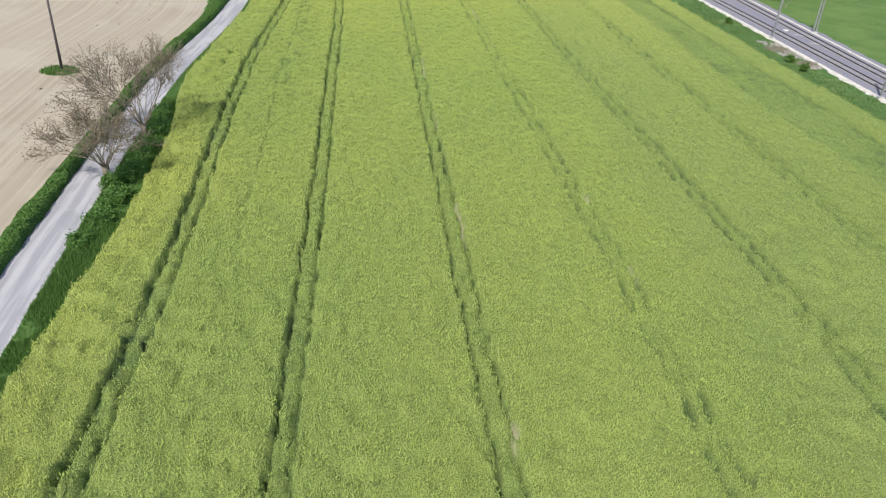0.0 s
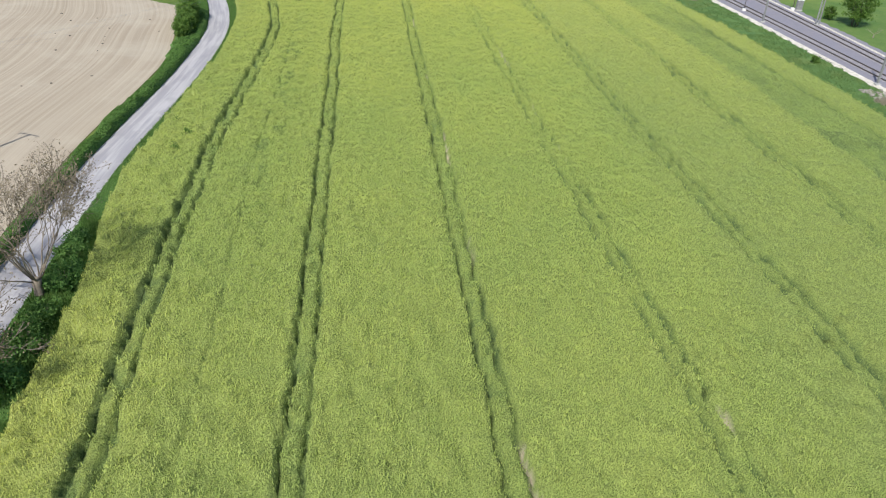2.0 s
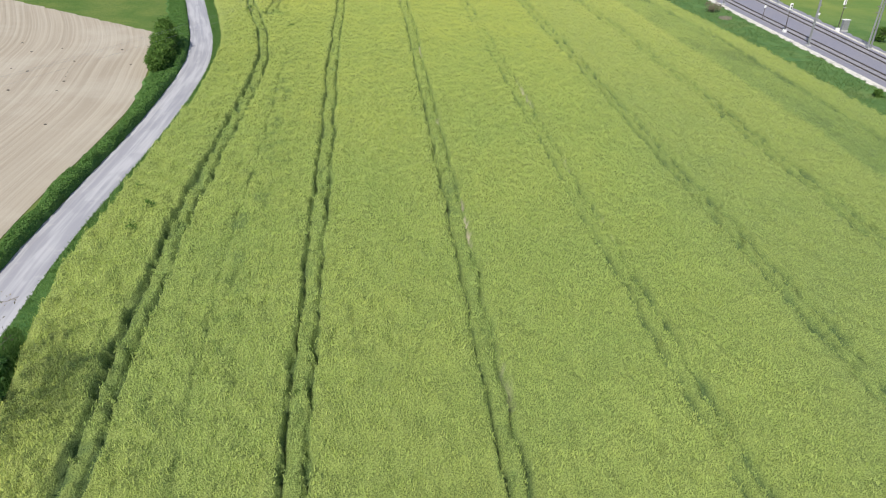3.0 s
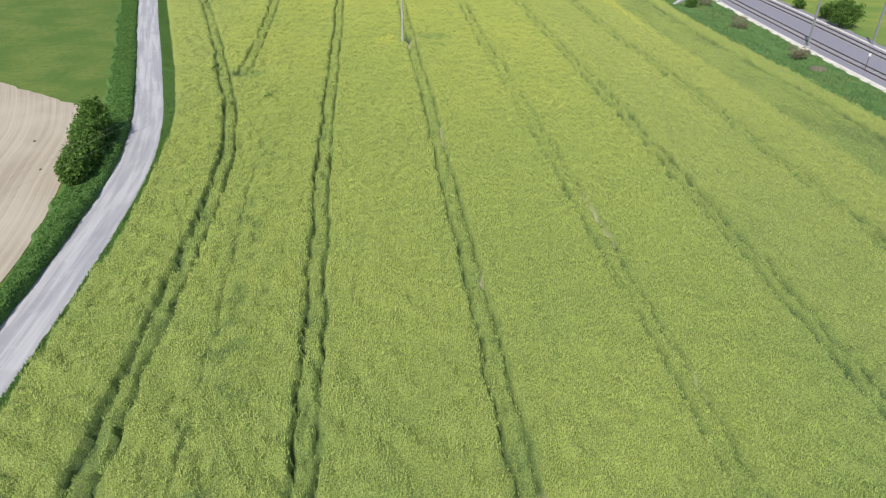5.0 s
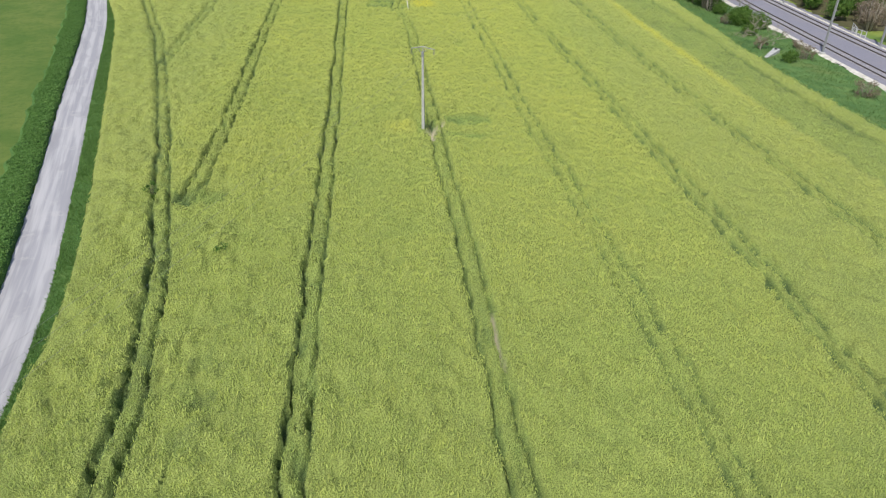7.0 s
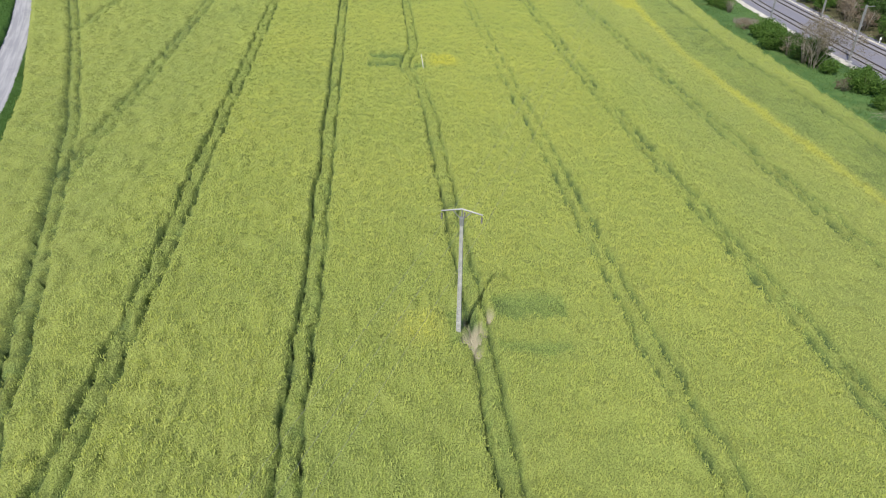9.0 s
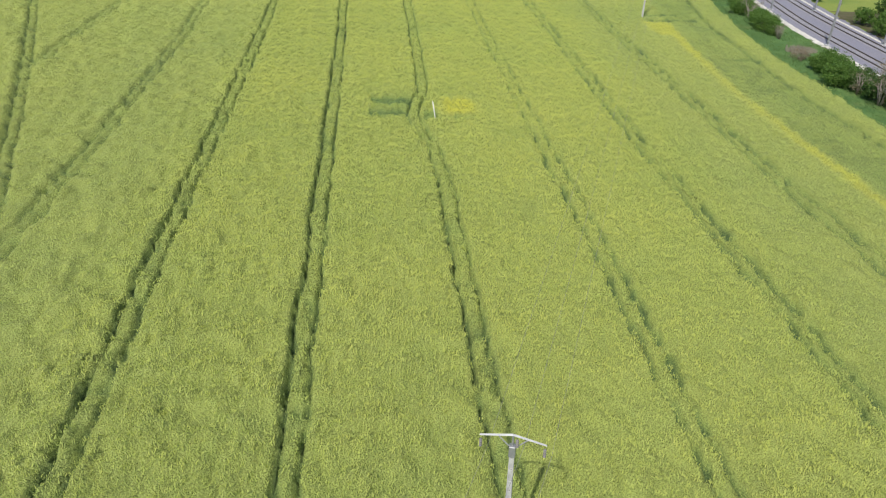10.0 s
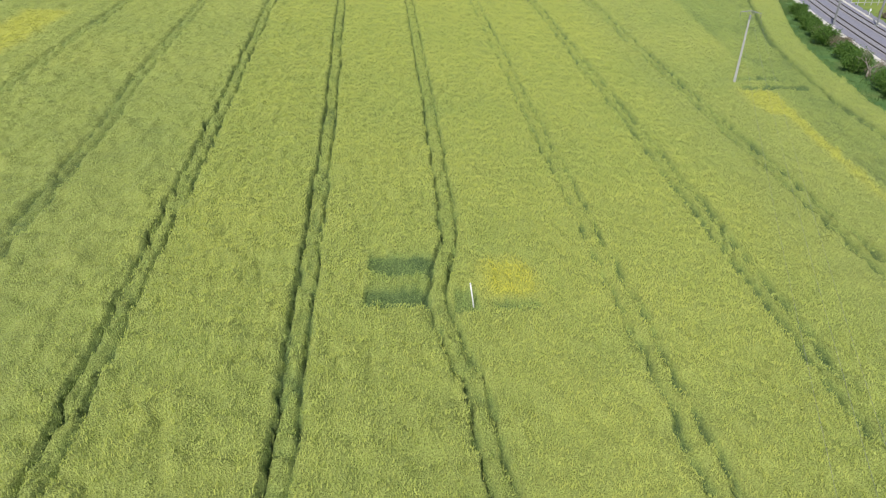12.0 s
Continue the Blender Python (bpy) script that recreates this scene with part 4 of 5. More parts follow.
for p, q in zip(POLES, POLES[1:]):
    for u, dz in ((-1.13, -0.1), (1.13, -0.1), (0.14, 0.15)):
        wire(arm_point(p[0], p[1], p[2], u, p[3] + dz), arm_point(q[0], q[1], q[2], u, q[3] + dz), 1.5)


def marker_post():
    post = empty("marker_post", -0.9, 231.8)
    bm = bmesh.new()
    tube(bm, [(0, 0, -0.3), (-0.25, 0.0, 1.2), (-0.46, -0.05, 2.35)], [0.055, 0.055, 0.05], 8)
    part("shaft", bm, M_WHITE, post, smooth=True)
    bm = bmesh.new()
    tube(bm, [(-0.46, -0.05, 2.35), (-0.47, -0.05, 2.40)], [0.062, 0.05], 8)
    part("cap", bm, M_WHITE, post)
    tagged(post, "leaning white marker post standing in the crop", "post")


marker_post()

# ---------------------------------------------------------------- beside the lane
pollard(-24.3, 59.6, 7.2, (-1.6, 0.1), 11, "short-trunked roadside tree with fanning fine branches and brown buds")
pollard(-23.9, 69.4, 10.2, (-1.4, 0.1), 23, "broad old roadside tree with a thick trunk and brown buds")
# deep ones take the darker leaves, painted for shade under the trees
for k, (x, y, r, h, deep) in enumerate(((-22.6, 48.6, 0.9, 0.8, 0), (-22.4, 52.0, 1.0, 1.0, 0), (-23.2, 57.7, 0.8, 1.5, 0), (-22.3, 55.6, 1.1, 1.1, 0), (-22.2, 60.4, 1.2, 1.3, 1), (-22.6, 63.6, 1.2, 1.2, 0), (-22.7, 66.6, 1.1, 1.1, 0),
                                        (-22.9, 70.8, 1.2, 1.5, 1), (-23.4, 73.6, 1.1, 1.2, 0), (-24.0, 76.6, 0.8, 0.8, 1))):
    shrub(x, y, r, h, "green bramble with shade-darkened leaf colour in the roadside grass" if deep else "bright green leafy weeds at the foot of the trees", M_VERGE_LEAF if deep else M_BLADE, 1900, 0.10, seed=60 + k, name="bramble", group="brambles under the trees", ratio=1.5)
HEDGE = "dense green hedge bush between the tilled field and the lane"
for k, (x, y, r, h) in enumerate(((-29.9, 133.2, 0.95, 2.7), (-30.0, 135.0, 1.0, 3.0), (-30.2, 136.9, 1.0, 3.2), (-30.5, 138.8, 1.05, 3.5), (-30.8, 140.7, 1.05, 3.8), (-31.1, 142.6, 1.05, 4.4))):
    shrub(x + 0.1, y, 1.25 * r, h, HEDGE if h < 4.5 else "tall green hedge bush between the tilled field and the lane", None, 6500, 0.13, seed=70 + k, name="hedge_bush", group="bushes of the hedge", ratio=1.35)
shrub(-30.5, 134.4, 0.8, 2.5, "grey bare twiggy bush at the end of the hedge", M_DRY, 700, 0.08, True, 10, 77)
shrub(-23.6, 163.3, 0.45, 1.7, "single dark green weed clump in the wheel track", None, 260, 0.10, seed=78, name="weed_clump")
for k, (x, y) in enumerate(((-21.0, 92.5), (-22.3, 99.5), (-20.6, 96.0), (-16.2, 154.0))):
    shrub(x, y, 0.5, 1.45, "bushy green weed standing above the crop", None, 220, 0.09, seed=80 + k, name="weed_clump", group="weeds in the crop")


def grass_island(x, y, r, count, tall, label, mat):
    a, d = rng.uniform(0, 2 * np.pi, count), r * np.sqrt(rng.random(count)) * (0.7 + 0.5 * rng.random(count))
    v, f = spikes(x + d * np.cos(a) * 1.3, y + d * np.sin(a), np.zeros(count), tall * rng.uniform(0.4, 1.2, count), 0.10 * rng.uniform(0.6, 1.3, count), 0.12)
    tagged(mesh_thing("grass_tuft", v, f, mat), label, "grass", kind="stuff")


grass_island(-39.4, 89.3, 1.5, 1500, 0.5, "round tuft of green grass at the foot of the wooden pole", M_BLADE)
grass_island(61.6, 104.0, 1.2, 500, 0.4, "grey dry stems on the railway bank", M_DRY)
grass_island(60.6, 112.0, 1.4, 600, 0.4, "grey dry stems on the railway bank", M_DRY)


def rubble(x0, x1, y0, y1, count):
    """A low spread of broken grey stone and earth."""
    random.seed(9)
    bm = bmesh.new()
    for _ in range(count):
        y = random.uniform(y0, y1)
        x = x0 + (x1 - x0) * random.random() - 0.035 * (y - y0)
        if vnoise(x, y, 2.2, 71) < 0.35:
            continue
        r = random.uniform(0.07, 0.28)
        made = bmesh.ops.create_icosphere(bm, subdivisions=1, radius=r)["verts"]
        for v in made:
            v.co = Vector((x + v.co.x * random.uniform(0.8, 1.5), y + v.co.y * random.uniform(0.8, 1.5), 0.04 + 0.7 * v.co.z * random.uniform(0.7, 1.1)))
    tagged(part("rubble", bm, M_RUBBLE), "low spread of grey rubble on the railway bank", "rubble", kind="stuff")


rubble(59.9, 63.2, 101.5, 117.0, 620)
grass_island(54.0, 264.0, 1.6, 500, 0.7, "pale dry stems beside the bushes", M_DRY)
grass_island(56.3, 169.6, 0.9, 260, 0.5, "pale dry stems beside the railway", M_DRY)


def clods():
    bm = bmesh.new()
    random.seed(5)
    spots = [(-44.2, 125.6), (-45.0, 132.6), (-39.0, 125.7), (-39.5, 129.1), (-39.9, 130.8), (-40.3, 132.6), (-41.2, 137.1), (-42.5, 111.2), (-39.7, 112.4)]
    spots += [(random.uniform(-90, -33), random.uniform(55, 148)) for _ in range(40)]
    for x, y in spots:
        s = random.uniform(0.06, 0.17)
        made = bmesh.ops.create_icosphere(bm, subdivisions=1, radius=s)["verts"]
        for v in made:
            v.co = Vector((v.co.x * random.uniform(0.8, 1.6) + x, v.co.y * random.uniform(0.8, 1.5) + y, v.co.z * 0.6 + 0.07))
    tagged(part("clods", bm, M_BARK), "scattered dark clods on the tilled soil", "clods", kind="stuff")


clods()


# ---------------------------------------------------------------- the railway's equipment
def near_mast(x, y, height):
    mast = empty("catenary_mast", x, y)
    bm = bmesh.new()
    box(bm, 0, 0, 0.15, 0.7, 0.7, 0.5, bevel=0.04)
    part("foundation", bm, M_CONCRETE, mast)
    bm = bmesh.new()
    for s in (-1, 1):          # an H section
        box(bm, 0, s * 0.12, height / 2 + 0.3, 0.22, 0.025, height - 0.3)
    box(bm, 0, 0, height / 2 + 0.3, 0.02, 0.215, height - 0.3)
    part("post", bm, M_STEEL, mast, "pale galvanised steel post")
    bm = bmesh.new()
    tube(bm, [(0.1, 0, height - 0.05), (1.25, 0, height + 0.0)], [0.05, 0.035], 5)
    part("bracket", bm, M_STEEL, mast)
    for z in (height - 1.6, height - 2.6):
        bm = bmesh.new()
        tube(bm, [(0.1, 0, z), (0.30, 0, z), (0.42, 0, z + 0.02)], [0.04, 0.09, 0.05], 7)
        part("insulator", bm, M_GLASS, mast, "dark ribbed insulator")
    tagged(mast, "pale steel railway mast with a short top bracket", "mast", "masts of the railway")


def double_mast(x, y, height):
    mast = empty("catenary_mast", x, y)
    bm = bmesh.new()
    box(bm, 0.15, 0, 0.12, 1.1, 0.8, 0.4, bevel=0.04)
    part("foundation", bm, M_CONCRETE, mast)
    for d, lean in ((0.0, 0.0), (0.55, -0.12)):
        bm = bmesh.new()
        for s in (-1, 1):
            tube(bm, [(d, s * 0.11, 0.2), (d + lean, s * 0.11, height)], [0.075, 0.065], 4)
        tube(bm, [(d, 0, 0.2), (d + lean, 0, height)], [0.05, 0.045], 4)
        part("post", bm, M_STEEL, mast, "pale galvanised steel post")
    for k in range(5):
        z = height * (0.2 + 0.19 * k)
        bm = bmesh.new()
        tube(bm, [(0.0, 0, z), (0.5, 0, z + 0.15)], [0.035, 0.035], 4)
        part("strut", bm, M_STEEL, mast)
    for z in (height - 0.5, height - 1.7, height - 2.6):
        bm = bmesh.new()
        tube(bm, [(-0.05, 0, z), (-0.35, 0, z), (-0.48, 0, z)], [0.04, 0.10, 0.05], 7)
        part("insulator", bm, M_GLASS, mast, "dark ribbed insulator")
    tagged(mast, "doubled pale steel railway mast with dark insulators", "mast", "masts of the railway")


def signal_post(x, y, height, face, label):
    post = empty("railway_signal", x, y)
    bm = bmesh.new()
    box(bm, 0, 0, 0.3, 0.55, 0.5, 0.75, bevel=0.04)
    part("base_box", bm, M_WHITE, post, "white base box")
    bm = bmesh.new()
    tube(bm, [(0, 0, 0.4), (0, 0, height)], [0.07, 0.06], 8)
    part("pole", bm, M_RAIL, post, "dark steel pole", True)
    bm = bmesh.new()
    box(bm, 0, face * 0.12, height - 0.3, 0.5, 0.14, 1.1, bevel=0.05)
    part("head", bm, M_WHITE, post, "pale signal head")
    for z in (height - 0.05, height - 0.45):
        bm = bmesh.new()
        tube(bm, [(0, face * 0.18, z), (0, face * 0.30, z)], [0.10, 0.12], 8)
        part("hood", bm, M_DARK, post, "dark lamp hood")
    bm = bmesh.new()
    box(bm, 0.0, -face * 0.25, height - 1.2, 0.5, 0.5, 0.05)
    part("platform", bm, M_STEEL, post)
    tagged(post, label, "signal", "signals of the railway")


def cabinet(x, y):
    ob = empty("relay_cabinet", x, y)
    bm = bmesh.new()
    box(bm, 0, 0, 0.1, 1.25, 0.75, 0.3, bevel=0.03)
    part("plinth", bm, M_CONCRETE, ob)
    bm = bmesh.new()
    box(bm, 0, 0, 1.05, 1.1, 0.6, 1.6, bevel=0.03)
    part("body", bm, M_STEEL, ob)
    for s in (-1, 1):
        bm = bmesh.new()
        box(bm, s * 0.265, -0.312, 1.02, 0.49, 0.03, 1.4, bevel=0.01)
        part("door", bm, M_STEEL, ob)
    bm = bmesh.new()
    box(bm, 0, 0, 1.89, 1.25, 0.75, 0.08, bevel=0.02)
    part("roof", bm, M_WHITE, ob)
    tagged(ob, "grey steel relay cabinet on a plinth beside the tracks", "cabinet")


def short_post(x, y, height, label, mat):
    ob = empty("line_post", x, y)
    bm = bmesh.new()
    tube(bm, [(0, 0, 0), (0, 0, height)], [0.06, 0.05], 7)
    part("shaft", bm, mat, ob, smooth=True)
    bm = bmesh.new()
    box(bm, 0, -0.05, height - 0.15, 0.34, 0.05, 0.4, bevel=0.015)
    part("plate", bm, M_WHITE, ob, "white plate")
    tagged(ob, label, "post")


for x, y in ((63.9, 89.0), (62.9, 118.7), (62.2, 152.0), (60.3, 180.5), (59.1, 211.2), (59.2, 241.2), (59.6, 267.0), (61.6, 290.8), (64.8, 313.0)):
    near_mast(x, y, 7.9)
for x, y in ((72.6, 123.9), (71.2, 151.2)):
    double_mast(x, y, 8.2)
for x, y in ((71.5, 182.0), (70.2, 215.0), (69.1, 244.6), (69.0, 268.0), (69.6, 290.8), (72.6, 313.7)):
    near_mast(x, y, 7.6)
signal_post(62.4, 160.3, 4.6, -1, "railway signal with a white base box beside the tracks")
signal_post(72.5, 162.3, 5.2, 1, "tall dark railway signal beside the relay cabinet")
cabinet(74.0, 163.0)
short_post(62.5, 168.8, 2.6, "thin dark line post with a small white plate", M_RAIL)
short_post(72.4, 168.8, 1.6, "thin line post with a small white plate", M_STEEL)
short_post(67.9 + 2.2, 252.0, 1.1, "low white line post beside the tracks", M_WHITE)
short_post(76.4, 322.6, 1.2, "low white line post beside the tracks", M_WHITE)


def balise(x, y, s, label, name):
    ob = empty(name, x, y, 0.26)
    bm = bmesh.new()
    box(bm, 0, 0, 0.12, s, s * 0.7, 0.24, bevel=0.04)
    part("housing", bm, M_WHITE, ob)
    bm = bmesh.new()
    box(bm, 0, 0, 0.27, s * 0.8, s * 0.5, 0.05, bevel=0.01)
    part("lid", bm, M_CONCRETE, ob)
    tagged(ob, label, "box")


balise(67.6, 123.7, 0.7, "small white track box on the ballast", "track_box")
for y in (121.0, 115.6):
    ob = empty("crossing_slab", 68.6, y, 0.27, -12)
    bm = bmesh.new()
    box(bm, 0, 0, 0.03, 1.6, 0.3, 0.08, bevel=0.02)
    part("slab", bm, M_CONCRETE, ob)
    tagged(ob, "pale slab lying between the two tracks", "slab", "slabs between the tracks")


def headwall():
    ob = empty("culvert_headwall", 0, 0)
    a, b = Vector((49.6, 209.0, 0.0)), Vector((52.4, 211.8, 0.0))
    side = Vector((0.70, -0.71, 0)) * 0.24
    bm = bmesh.new()
    low = [bm.verts.new(p) for p in (a - side, b - side * 2.0, b + side * 2.0, a + side)]
    top = [bm.verts.new(p + Vector((0, 0, h))) for p, h in ((a - side, 0.15), (b - side * 2.0, 0.65), (b + side * 2.0, 0.65), (a + side, 0.15))]
    bm.faces.new(top)
    for k in range(4):
        bm.faces.new((low[k], low[(k + 1) % 4], top[(k + 1) % 4], top[k]))
    bmesh.ops.recalc_face_normals(bm, faces=bm.faces[:])
    part("wing_wall", bm, M_CONCRETE, ob)
    # solid near-black plug: the shade inside the pipe as a colour, no hollow
    bm = bmesh.new()
    tube(bm, [b + Vector((-0.32, -0.32, 0.50)), b + Vector((-0.36, -0.36, 0.69))], [0.25, 0.22], 10)
    part("opening", bm, M_DARK, ob, "dark round opening")
    bm = bmesh.new()
    tube(bm, [b + Vector((-0.30, -0.30, 0.48)), b + Vector((-0.33, -0.33, 0.66))], [0.34, 0.30], 10)
    part("collar", bm, M_CONCRETE, ob)
    tagged(ob, "pale concrete culvert wing wall with a dark opening", "culvert")


headwall()

# ---------------------------------------------------------------- shrubs along the railway
GREEN = "rounded bright green bush beside the railway"
BROWN = "brown budding bush beside the railway"
BARE = "bare pale-stemmed bush with few buds beside the railway"
ROW = [(54.4, 192.0, 1.5, 2.1, "brown"), (55.9, 175.0, 1.5, 2.1, "brown"), (52.0, 207.0, 1.1, 1.5, "green"), (55.2, 208.6, 1.4, 1.8, "brown"), (57.0, 214.6, 0.9, 1.3, "brown"),
       (50.9, 214.0, 1.1, 1.9, "brown"), (52.7, 222.0, 1.2, 1.4, "green"), (53.6, 228.3, 2.0, 2.6, "green"), (55.5, 225.8, 1.9, 2.4, "green"), (51.6, 228.6, 1.1, 1.6, "brown"),
       (55.2, 231.5, 1.8, 2.3, "green"), (52.3, 240.6, 1.4, 3.2, "bare"), (51.9, 244.5, 1.7, 2.8, "bare"), (50.6, 247.6, 2.0, 3.0, "green"), (52.3, 251.4, 2.1, 3.0, "green"), (53.2, 255.0, 1.9, 2.6, "green"),
       (51.6, 259.4, 1.3, 1.5, "brown"), (53.9, 271.0, 1.2, 2.3, "bare"), (53.5, 275.6, 1.9, 2.5, "green"), (54.2, 279.0, 1.9, 2.6, "green"), (54.8, 283.6, 1.5, 2.8, "bare"), (54.6, 287.4, 1.9, 2.5, "green"),
       (56.0, 290.6, 1.8, 2.4, "green"), (57.9, 297.4, 1.8, 2.4, "brown"), (57.5, 301.5, 1.9, 2.6, "green"), (58.6, 306.0, 1.7, 2.2, "green"), (59.6, 311.0, 1.7, 2.0, "green"), (61.4, 316.5, 1.6, 1.8, "green"),
       (63.2, 322.0, 1.6, 1.8, "green"), (59.5, 128.8, 0.6, 1.0, "green"), (59.2, 104.9, 0.6, 1.1, "green"), (59.2, 100.5, 0.7, 1.2, "green"),
       (54.2, 240.4, 1.7, 2.6, "dark"), (54.6, 243.8, 1.8, 2.8, "dark"), (53.4, 236.0, 1.3, 1.8, "green"), (54.0, 247.8, 1.7, 2.5, "dark"), (55.1, 258.2, 1.2, 1.7, "brown"), (52.0, 254.2, 1.6, 2.2, "green"),
       (52.6, 242.6, 1.6, 2.5, "dark"), (52.2, 246.2, 1.5, 2.2, "dark"), (53.4, 239.4, 1.3, 2.0, "dark"), (55.0, 277.4, 1.6, 2.2, "green"), (54.0, 273.4, 1.3, 1.8, "green"), (55.3, 281.4, 1.6, 2.2, "green"), (56.6, 294.0, 1.7, 2.3, "green"), (58.4, 304.0, 1.5, 2.1, "brown")]
for k, (x, y, r, h, look_of) in enumerate(ROW):
    if look_of == "dark":
        # shade between the stems comes from the darker leaf colour
        shrub(x, y, r, h, "dense green bush with shade-darkened leaf colour among bare stems", M_LEAF_DEEP, int(900 * r * r + 500), 0.12, seed=100 + k, group="bushes along the railway")
    elif look_of == "green":
        shrub(x, y, r, h, GREEN, M_LEAF, int(900 * r * r + 500), 0.12, seed=100 + k, group="bushes along the railway")
    elif look_of == "brown":
        shrub(x, y, r, h, BROWN, M_LEAF_BROWN, int(450 * r * r + 300), 0.08, True, 9, 100 + k, group="bushes along the railway")
    else:
        shrub(x, y, r, h, BARE, M_LEAF_BROWN, int(120 * r * r + 80), 0.07, True, 12, 100 + k, group="bushes along the railway")
budding_tree(50.6, 213.2, 4.8, (0, 0), 31, M_PALE_BARK, "slim pale bare tree beside the culvert", 4, 3, 0.05, 1, slim=0.6)
bare_clump(52.4, 238.2, 6.0, 14, "tall bare multi-stemmed tree with a brown bud crown beside the railway", 33)
budding_tree(55.0, 285.4, 4.6, (0.3, 0), 35, M_PALE_BARK, "small bare budding tree among the railway bushes", 4, 2, 0.07, 1)

# ---------------------------------------------------------------- beyond the railway
floor = strip("woodland_floor", 226, 292, [(beside(FAR_TRACK, 4.6), 0.075), (beside(FAR_TRACK, 10.0), 0.09), (beside(FAR_TRACK, 30.0), 0.075)], M_LITTER, 1.0, 1.6, 47)
tagged(floor, "brown leaf litter and undergrowth below the trees", "ground", kind="structure")
GARDEN = [(78.6, 152.0, 2.9, 6.4, "green"), (73.2, 193.8, 2.5, 4.6, "green"), (72.8, 207.8, 1.1, 1.8, "green"), (73.6, 199.5, 1.6, 2.6, "green"), (76.5, 156.5, 1.2, 2.2, "green"),
          (74.4, 218.8, 1.7, 3.4, "brown"), (74.8, 226.0, 2.2, 5.0, "brown"), (73.0, 233.0, 2.0, 4.0, "green"), (77.5, 238.0, 2.4, 5.0, "green"), (72.6, 241.5, 1.8, 3.6, "green"), (79.0, 229.5, 2.3, 4.6, "brown"),
          (75.6, 247.0, 2.4, 5.2, "brown"), (72.4, 253.0, 2.2, 5.4, "green"), (76.5, 256.5, 2.4, 5.6, "green"), (72.6, 260.5, 1.8, 3.8, "brown"), (80.5, 251.0, 2.4, 5.0, "brown"), (73.2, 267.0, 2.1, 4.4, "brown"),
          (77.8, 268.5, 2.4, 5.2, "green"), (72.4, 274.5, 1.7, 3.4, "green"), (76.6, 278.0, 2.2, 4.2, "green"), (81.6, 277.5, 2.3, 4.6, "brown"), (73.6, 281.6, 1.6, 2.8, "green"), (82.6, 262.0, 2.4, 5.0, "green"),
          (83.6, 241.0, 2.4, 5.0, "green"), (86.5, 254.0, 2.5, 5.2, "brown"), (75.0, 300.5, 1.0, 1.5, "green"), (78.2, 321.0, 1.0, 1.3, "brown"), (86.0, 290.0, 2.0, 3.6, "green"),
          (74.2, 243.8, 1.9, 4.2, "dark"), (77.2, 251.6, 2.2, 5.4, "brown"), (74.6, 256.0, 1.8, 4.4, "dark"), (79.8, 259.6, 2.4, 5.8, "brown"), (75.4, 263.6, 2.0, 4.8, "dark"), (80.4, 266.0, 2.2, 5.2, "dark"),
          (75.2, 271.4, 2.1, 4.6, "brown"), (79.2, 273.8, 2.2, 4.8, "dark"), (83.0, 270.6, 2.3, 5.2, "brown"), (80.6, 244.8, 2.3, 5.0, "brown"), (84.0, 248.0, 2.2, 5.0, "dark"), (84.4, 256.8, 2.3, 5.4, "dark"),
          (87.0, 263.6, 2.4, 5.2, "brown"), (78.6, 283.6, 2.0, 4.0, "dark"), (84.6, 283.0, 2.2, 4.4, "brown"), (80.0, 234.4, 2.2, 4.6, "dark"), (76.4, 231.0, 1.9, 4.0, "brown"), (87.6, 245.0, 2.4, 5.2, "brown"), (88.6, 274.6, 2.4, 5.0, "dark")]
for k, (x, y, r, h, look_of) in enumerate(GARDEN):
    if look_of == "dark":
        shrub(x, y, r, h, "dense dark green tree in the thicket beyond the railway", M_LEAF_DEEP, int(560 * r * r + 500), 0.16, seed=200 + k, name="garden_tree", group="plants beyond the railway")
    elif look_of == "green":
        shrub(x, y, r, h, "leafy green garden tree beyond the railway" if h > 3 else "small green garden bush beyond the railway", M_LEAF, int(620 * r * r + 500), 0.16, seed=200 + k, name="garden_tree" if h > 3 else "garden_bush", group="plants beyond the railway")
    else:
        shrub(x, y, r, h, "brown half-bare tree beyond the railway" if h > 3 else "brown half-bare bush beyond the railway", M_LEAF_BROWN, int(380 * r * r + 300), 0.11, True, 11, 200 + k, name="garden_tree" if h > 3 else "garden_bush", group="plants beyond the railway")
budding_tree(77.4, 144.2, 2.8, (0.2, 0), 41, M_PALE_BARK, "pale bare sapling in the meadow beyond the railway", 3, 1, 0.06, 1, name="sapling")
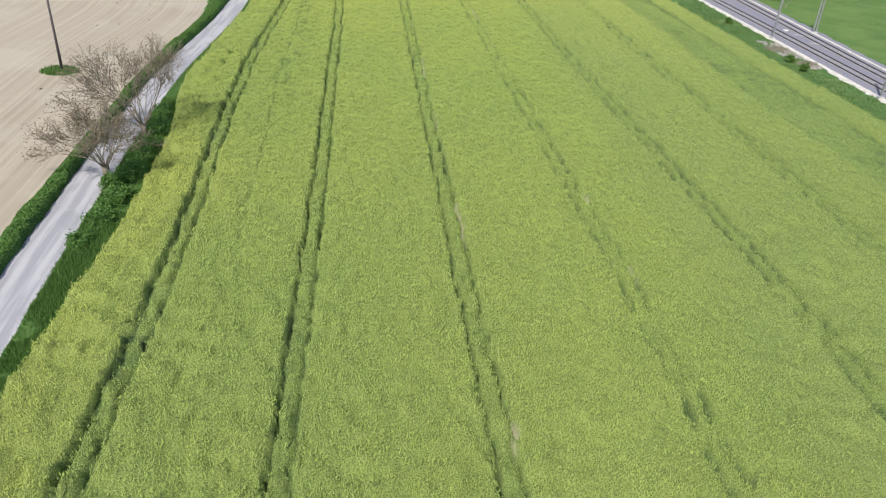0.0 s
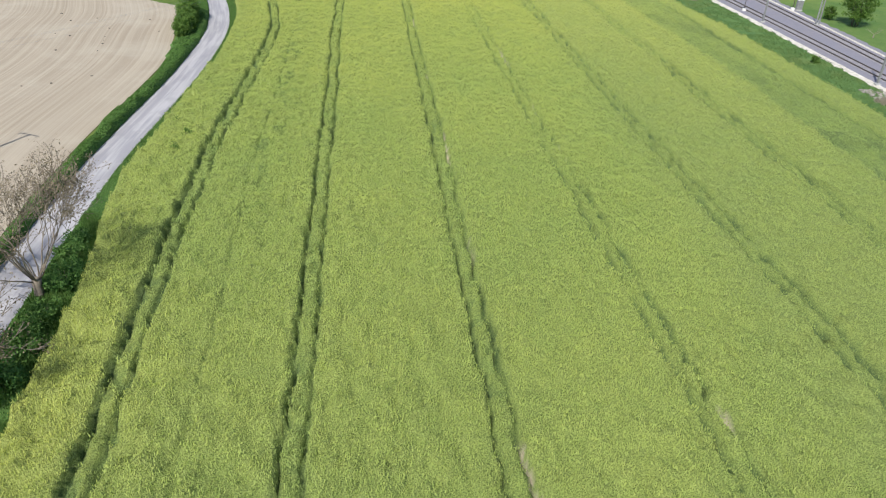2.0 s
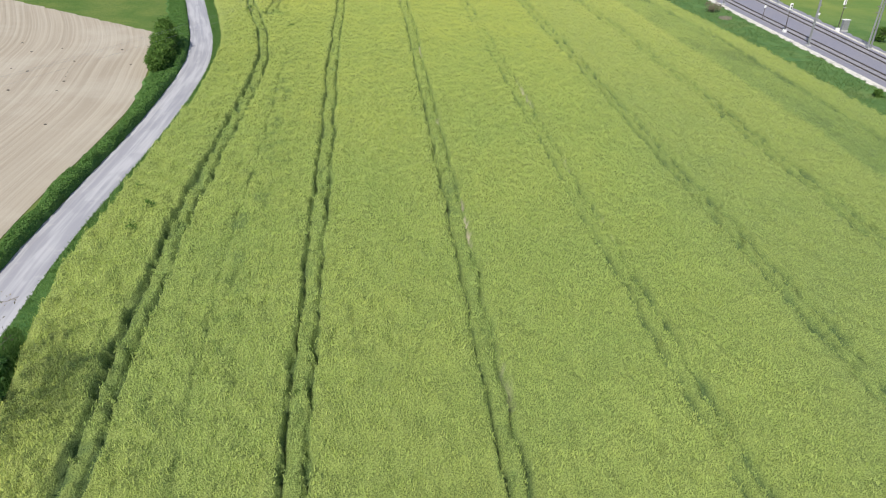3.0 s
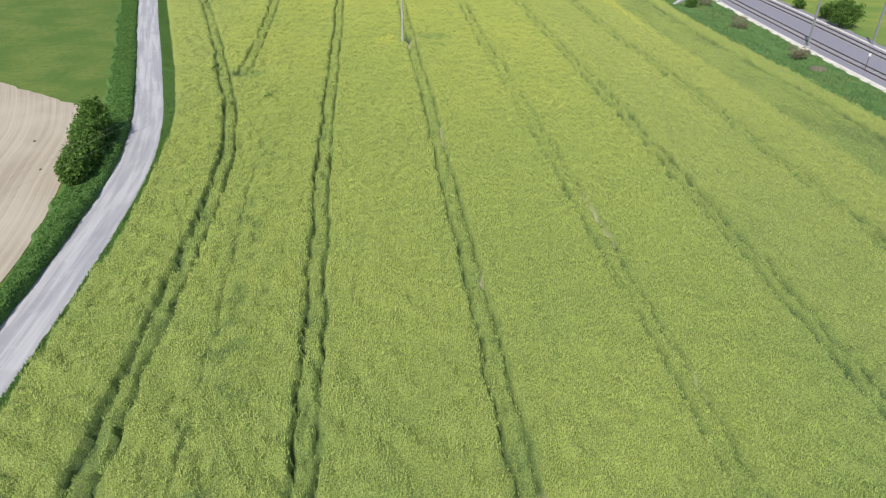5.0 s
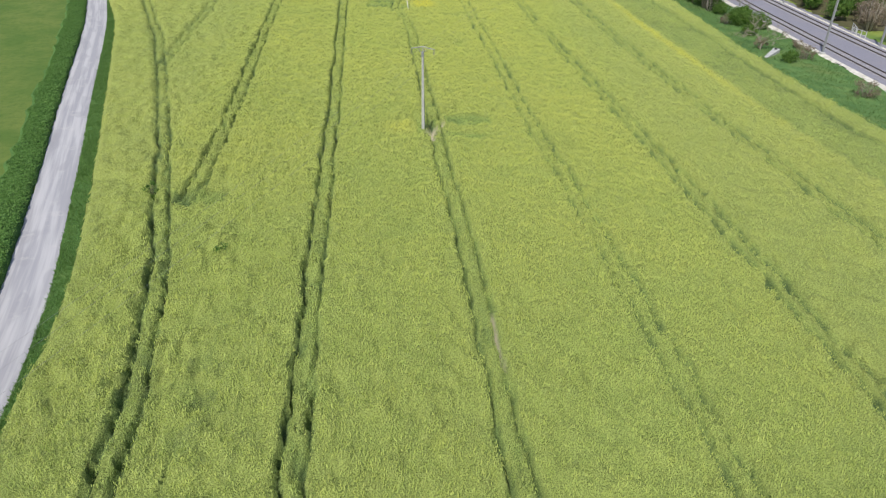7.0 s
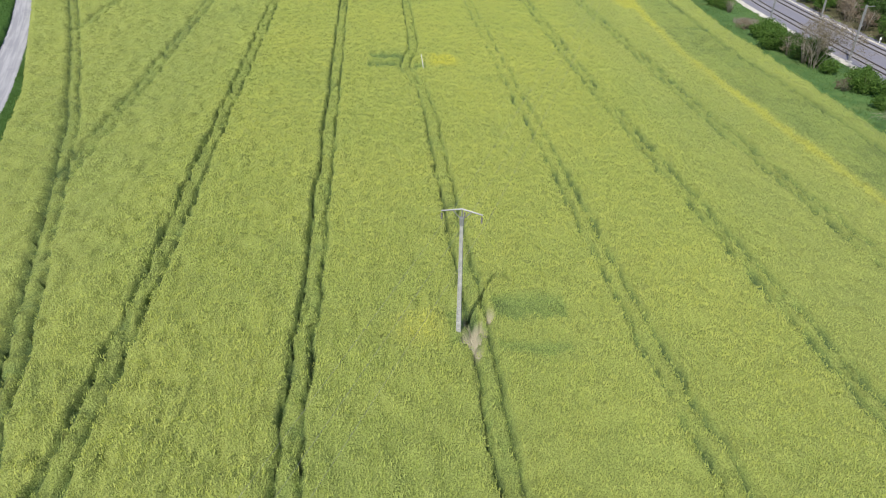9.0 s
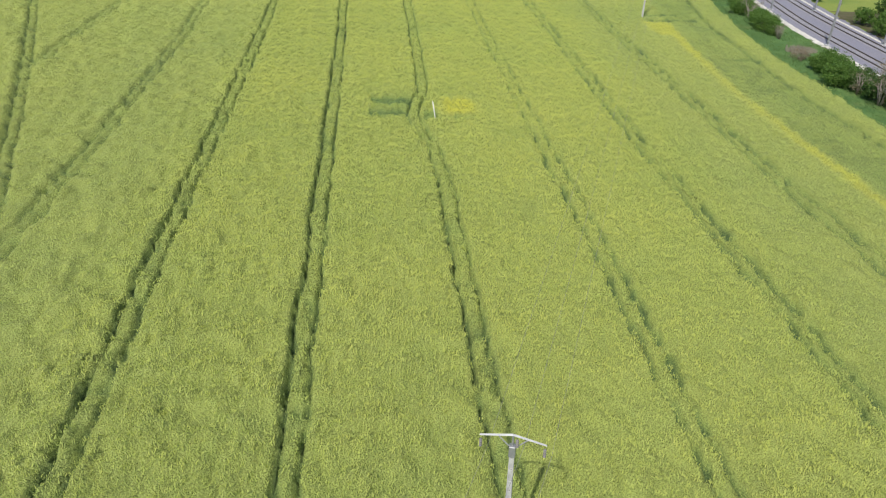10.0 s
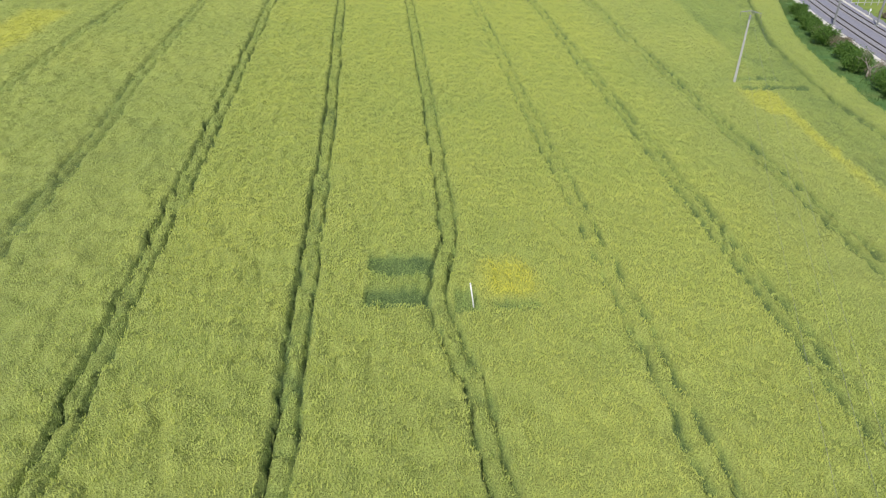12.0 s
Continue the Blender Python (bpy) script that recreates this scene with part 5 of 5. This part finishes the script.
budding_tree(75.6, 216.8, 4.2, (0.2, 0), 43, M_PALE_BARK, "bare budding tree in a garden beyond the railway", 5, 2, 0.07, 2)


def fence(x0, y0, x1, y1, posts, height, label):
    ob = empty("fence", x0, y0)
    d = Vector((x1 - x0, y1 - y0, 0))
    for k in range(posts):
        p = d * k / (posts - 1)
        bm = bmesh.new()
        box(bm, p.x, p.y, height / 2 - 0.1, 0.12, 0.12, height + 0.2, bevel=0.01)
        part("post", bm, M_CONCRETE, ob)
    for z in (height * 0.45, height * 0.92):
        bm = bmesh.new()
        tube(bm, [(0, 0, z), tuple(d + Vector((0, 0, z)))], [0.05, 0.05], 4)
        part("rail_bar", bm, M_CONCRETE, ob)
    tagged(ob, label, "fence")


fence(70.3, 223.2, 71.0, 220.4, 4, 1.3, "low pale rail fence beyond the tracks")
fence(77.6, 331.0, 88.0, 333.0, 8, 1.2, "pale post and rail fence round a meadow")
fence(72.3, 226.5, 71.4, 223.9, 3, 1.2, "low pale rail fence beyond the tracks")


def pool(x, y, r):
    ob = empty("garden_pool", x, y)
    bm = bmesh.new()
    tube(bm, [(0, 0, 0), (0, 0, 0.75), (0, 0, 0.8)], [r, r, r - 0.05], 28)
    part("wall", bm, M_WHITE, ob)
    bm = bmesh.new()
    tube(bm, [(0, 0, 0.79), (0, 0, 0.815)], [r - 0.15, r - 0.15], 28)
    part("water", bm, M_POOL, ob, "pale blue water")
    tagged(ob, "round white garden pool with pale blue water", "pool")


pool(83.6, 312.6, 1.7)


def cover(x, y):
    ob = empty("firewood_stack", x, y)
    random.seed(8)
    bm = bmesh.new()
    for k in range(14):
        tube(bm, [(-0.9, 0.25 * (k % 5) - 0.5, 0.15 + 0.22 * (k // 5)), (0.9, 0.25 * (k % 5) - 0.5 + random.uniform(-0.05, 0.05), 0.15 + 0.22 * (k // 5))], [0.12, 0.11], 7)
    part("logs", bm, M_RUST, ob)
    tagged(ob, "reddish brown stack of logs on the lawn", "logs")


cover(87.5, 223.5)
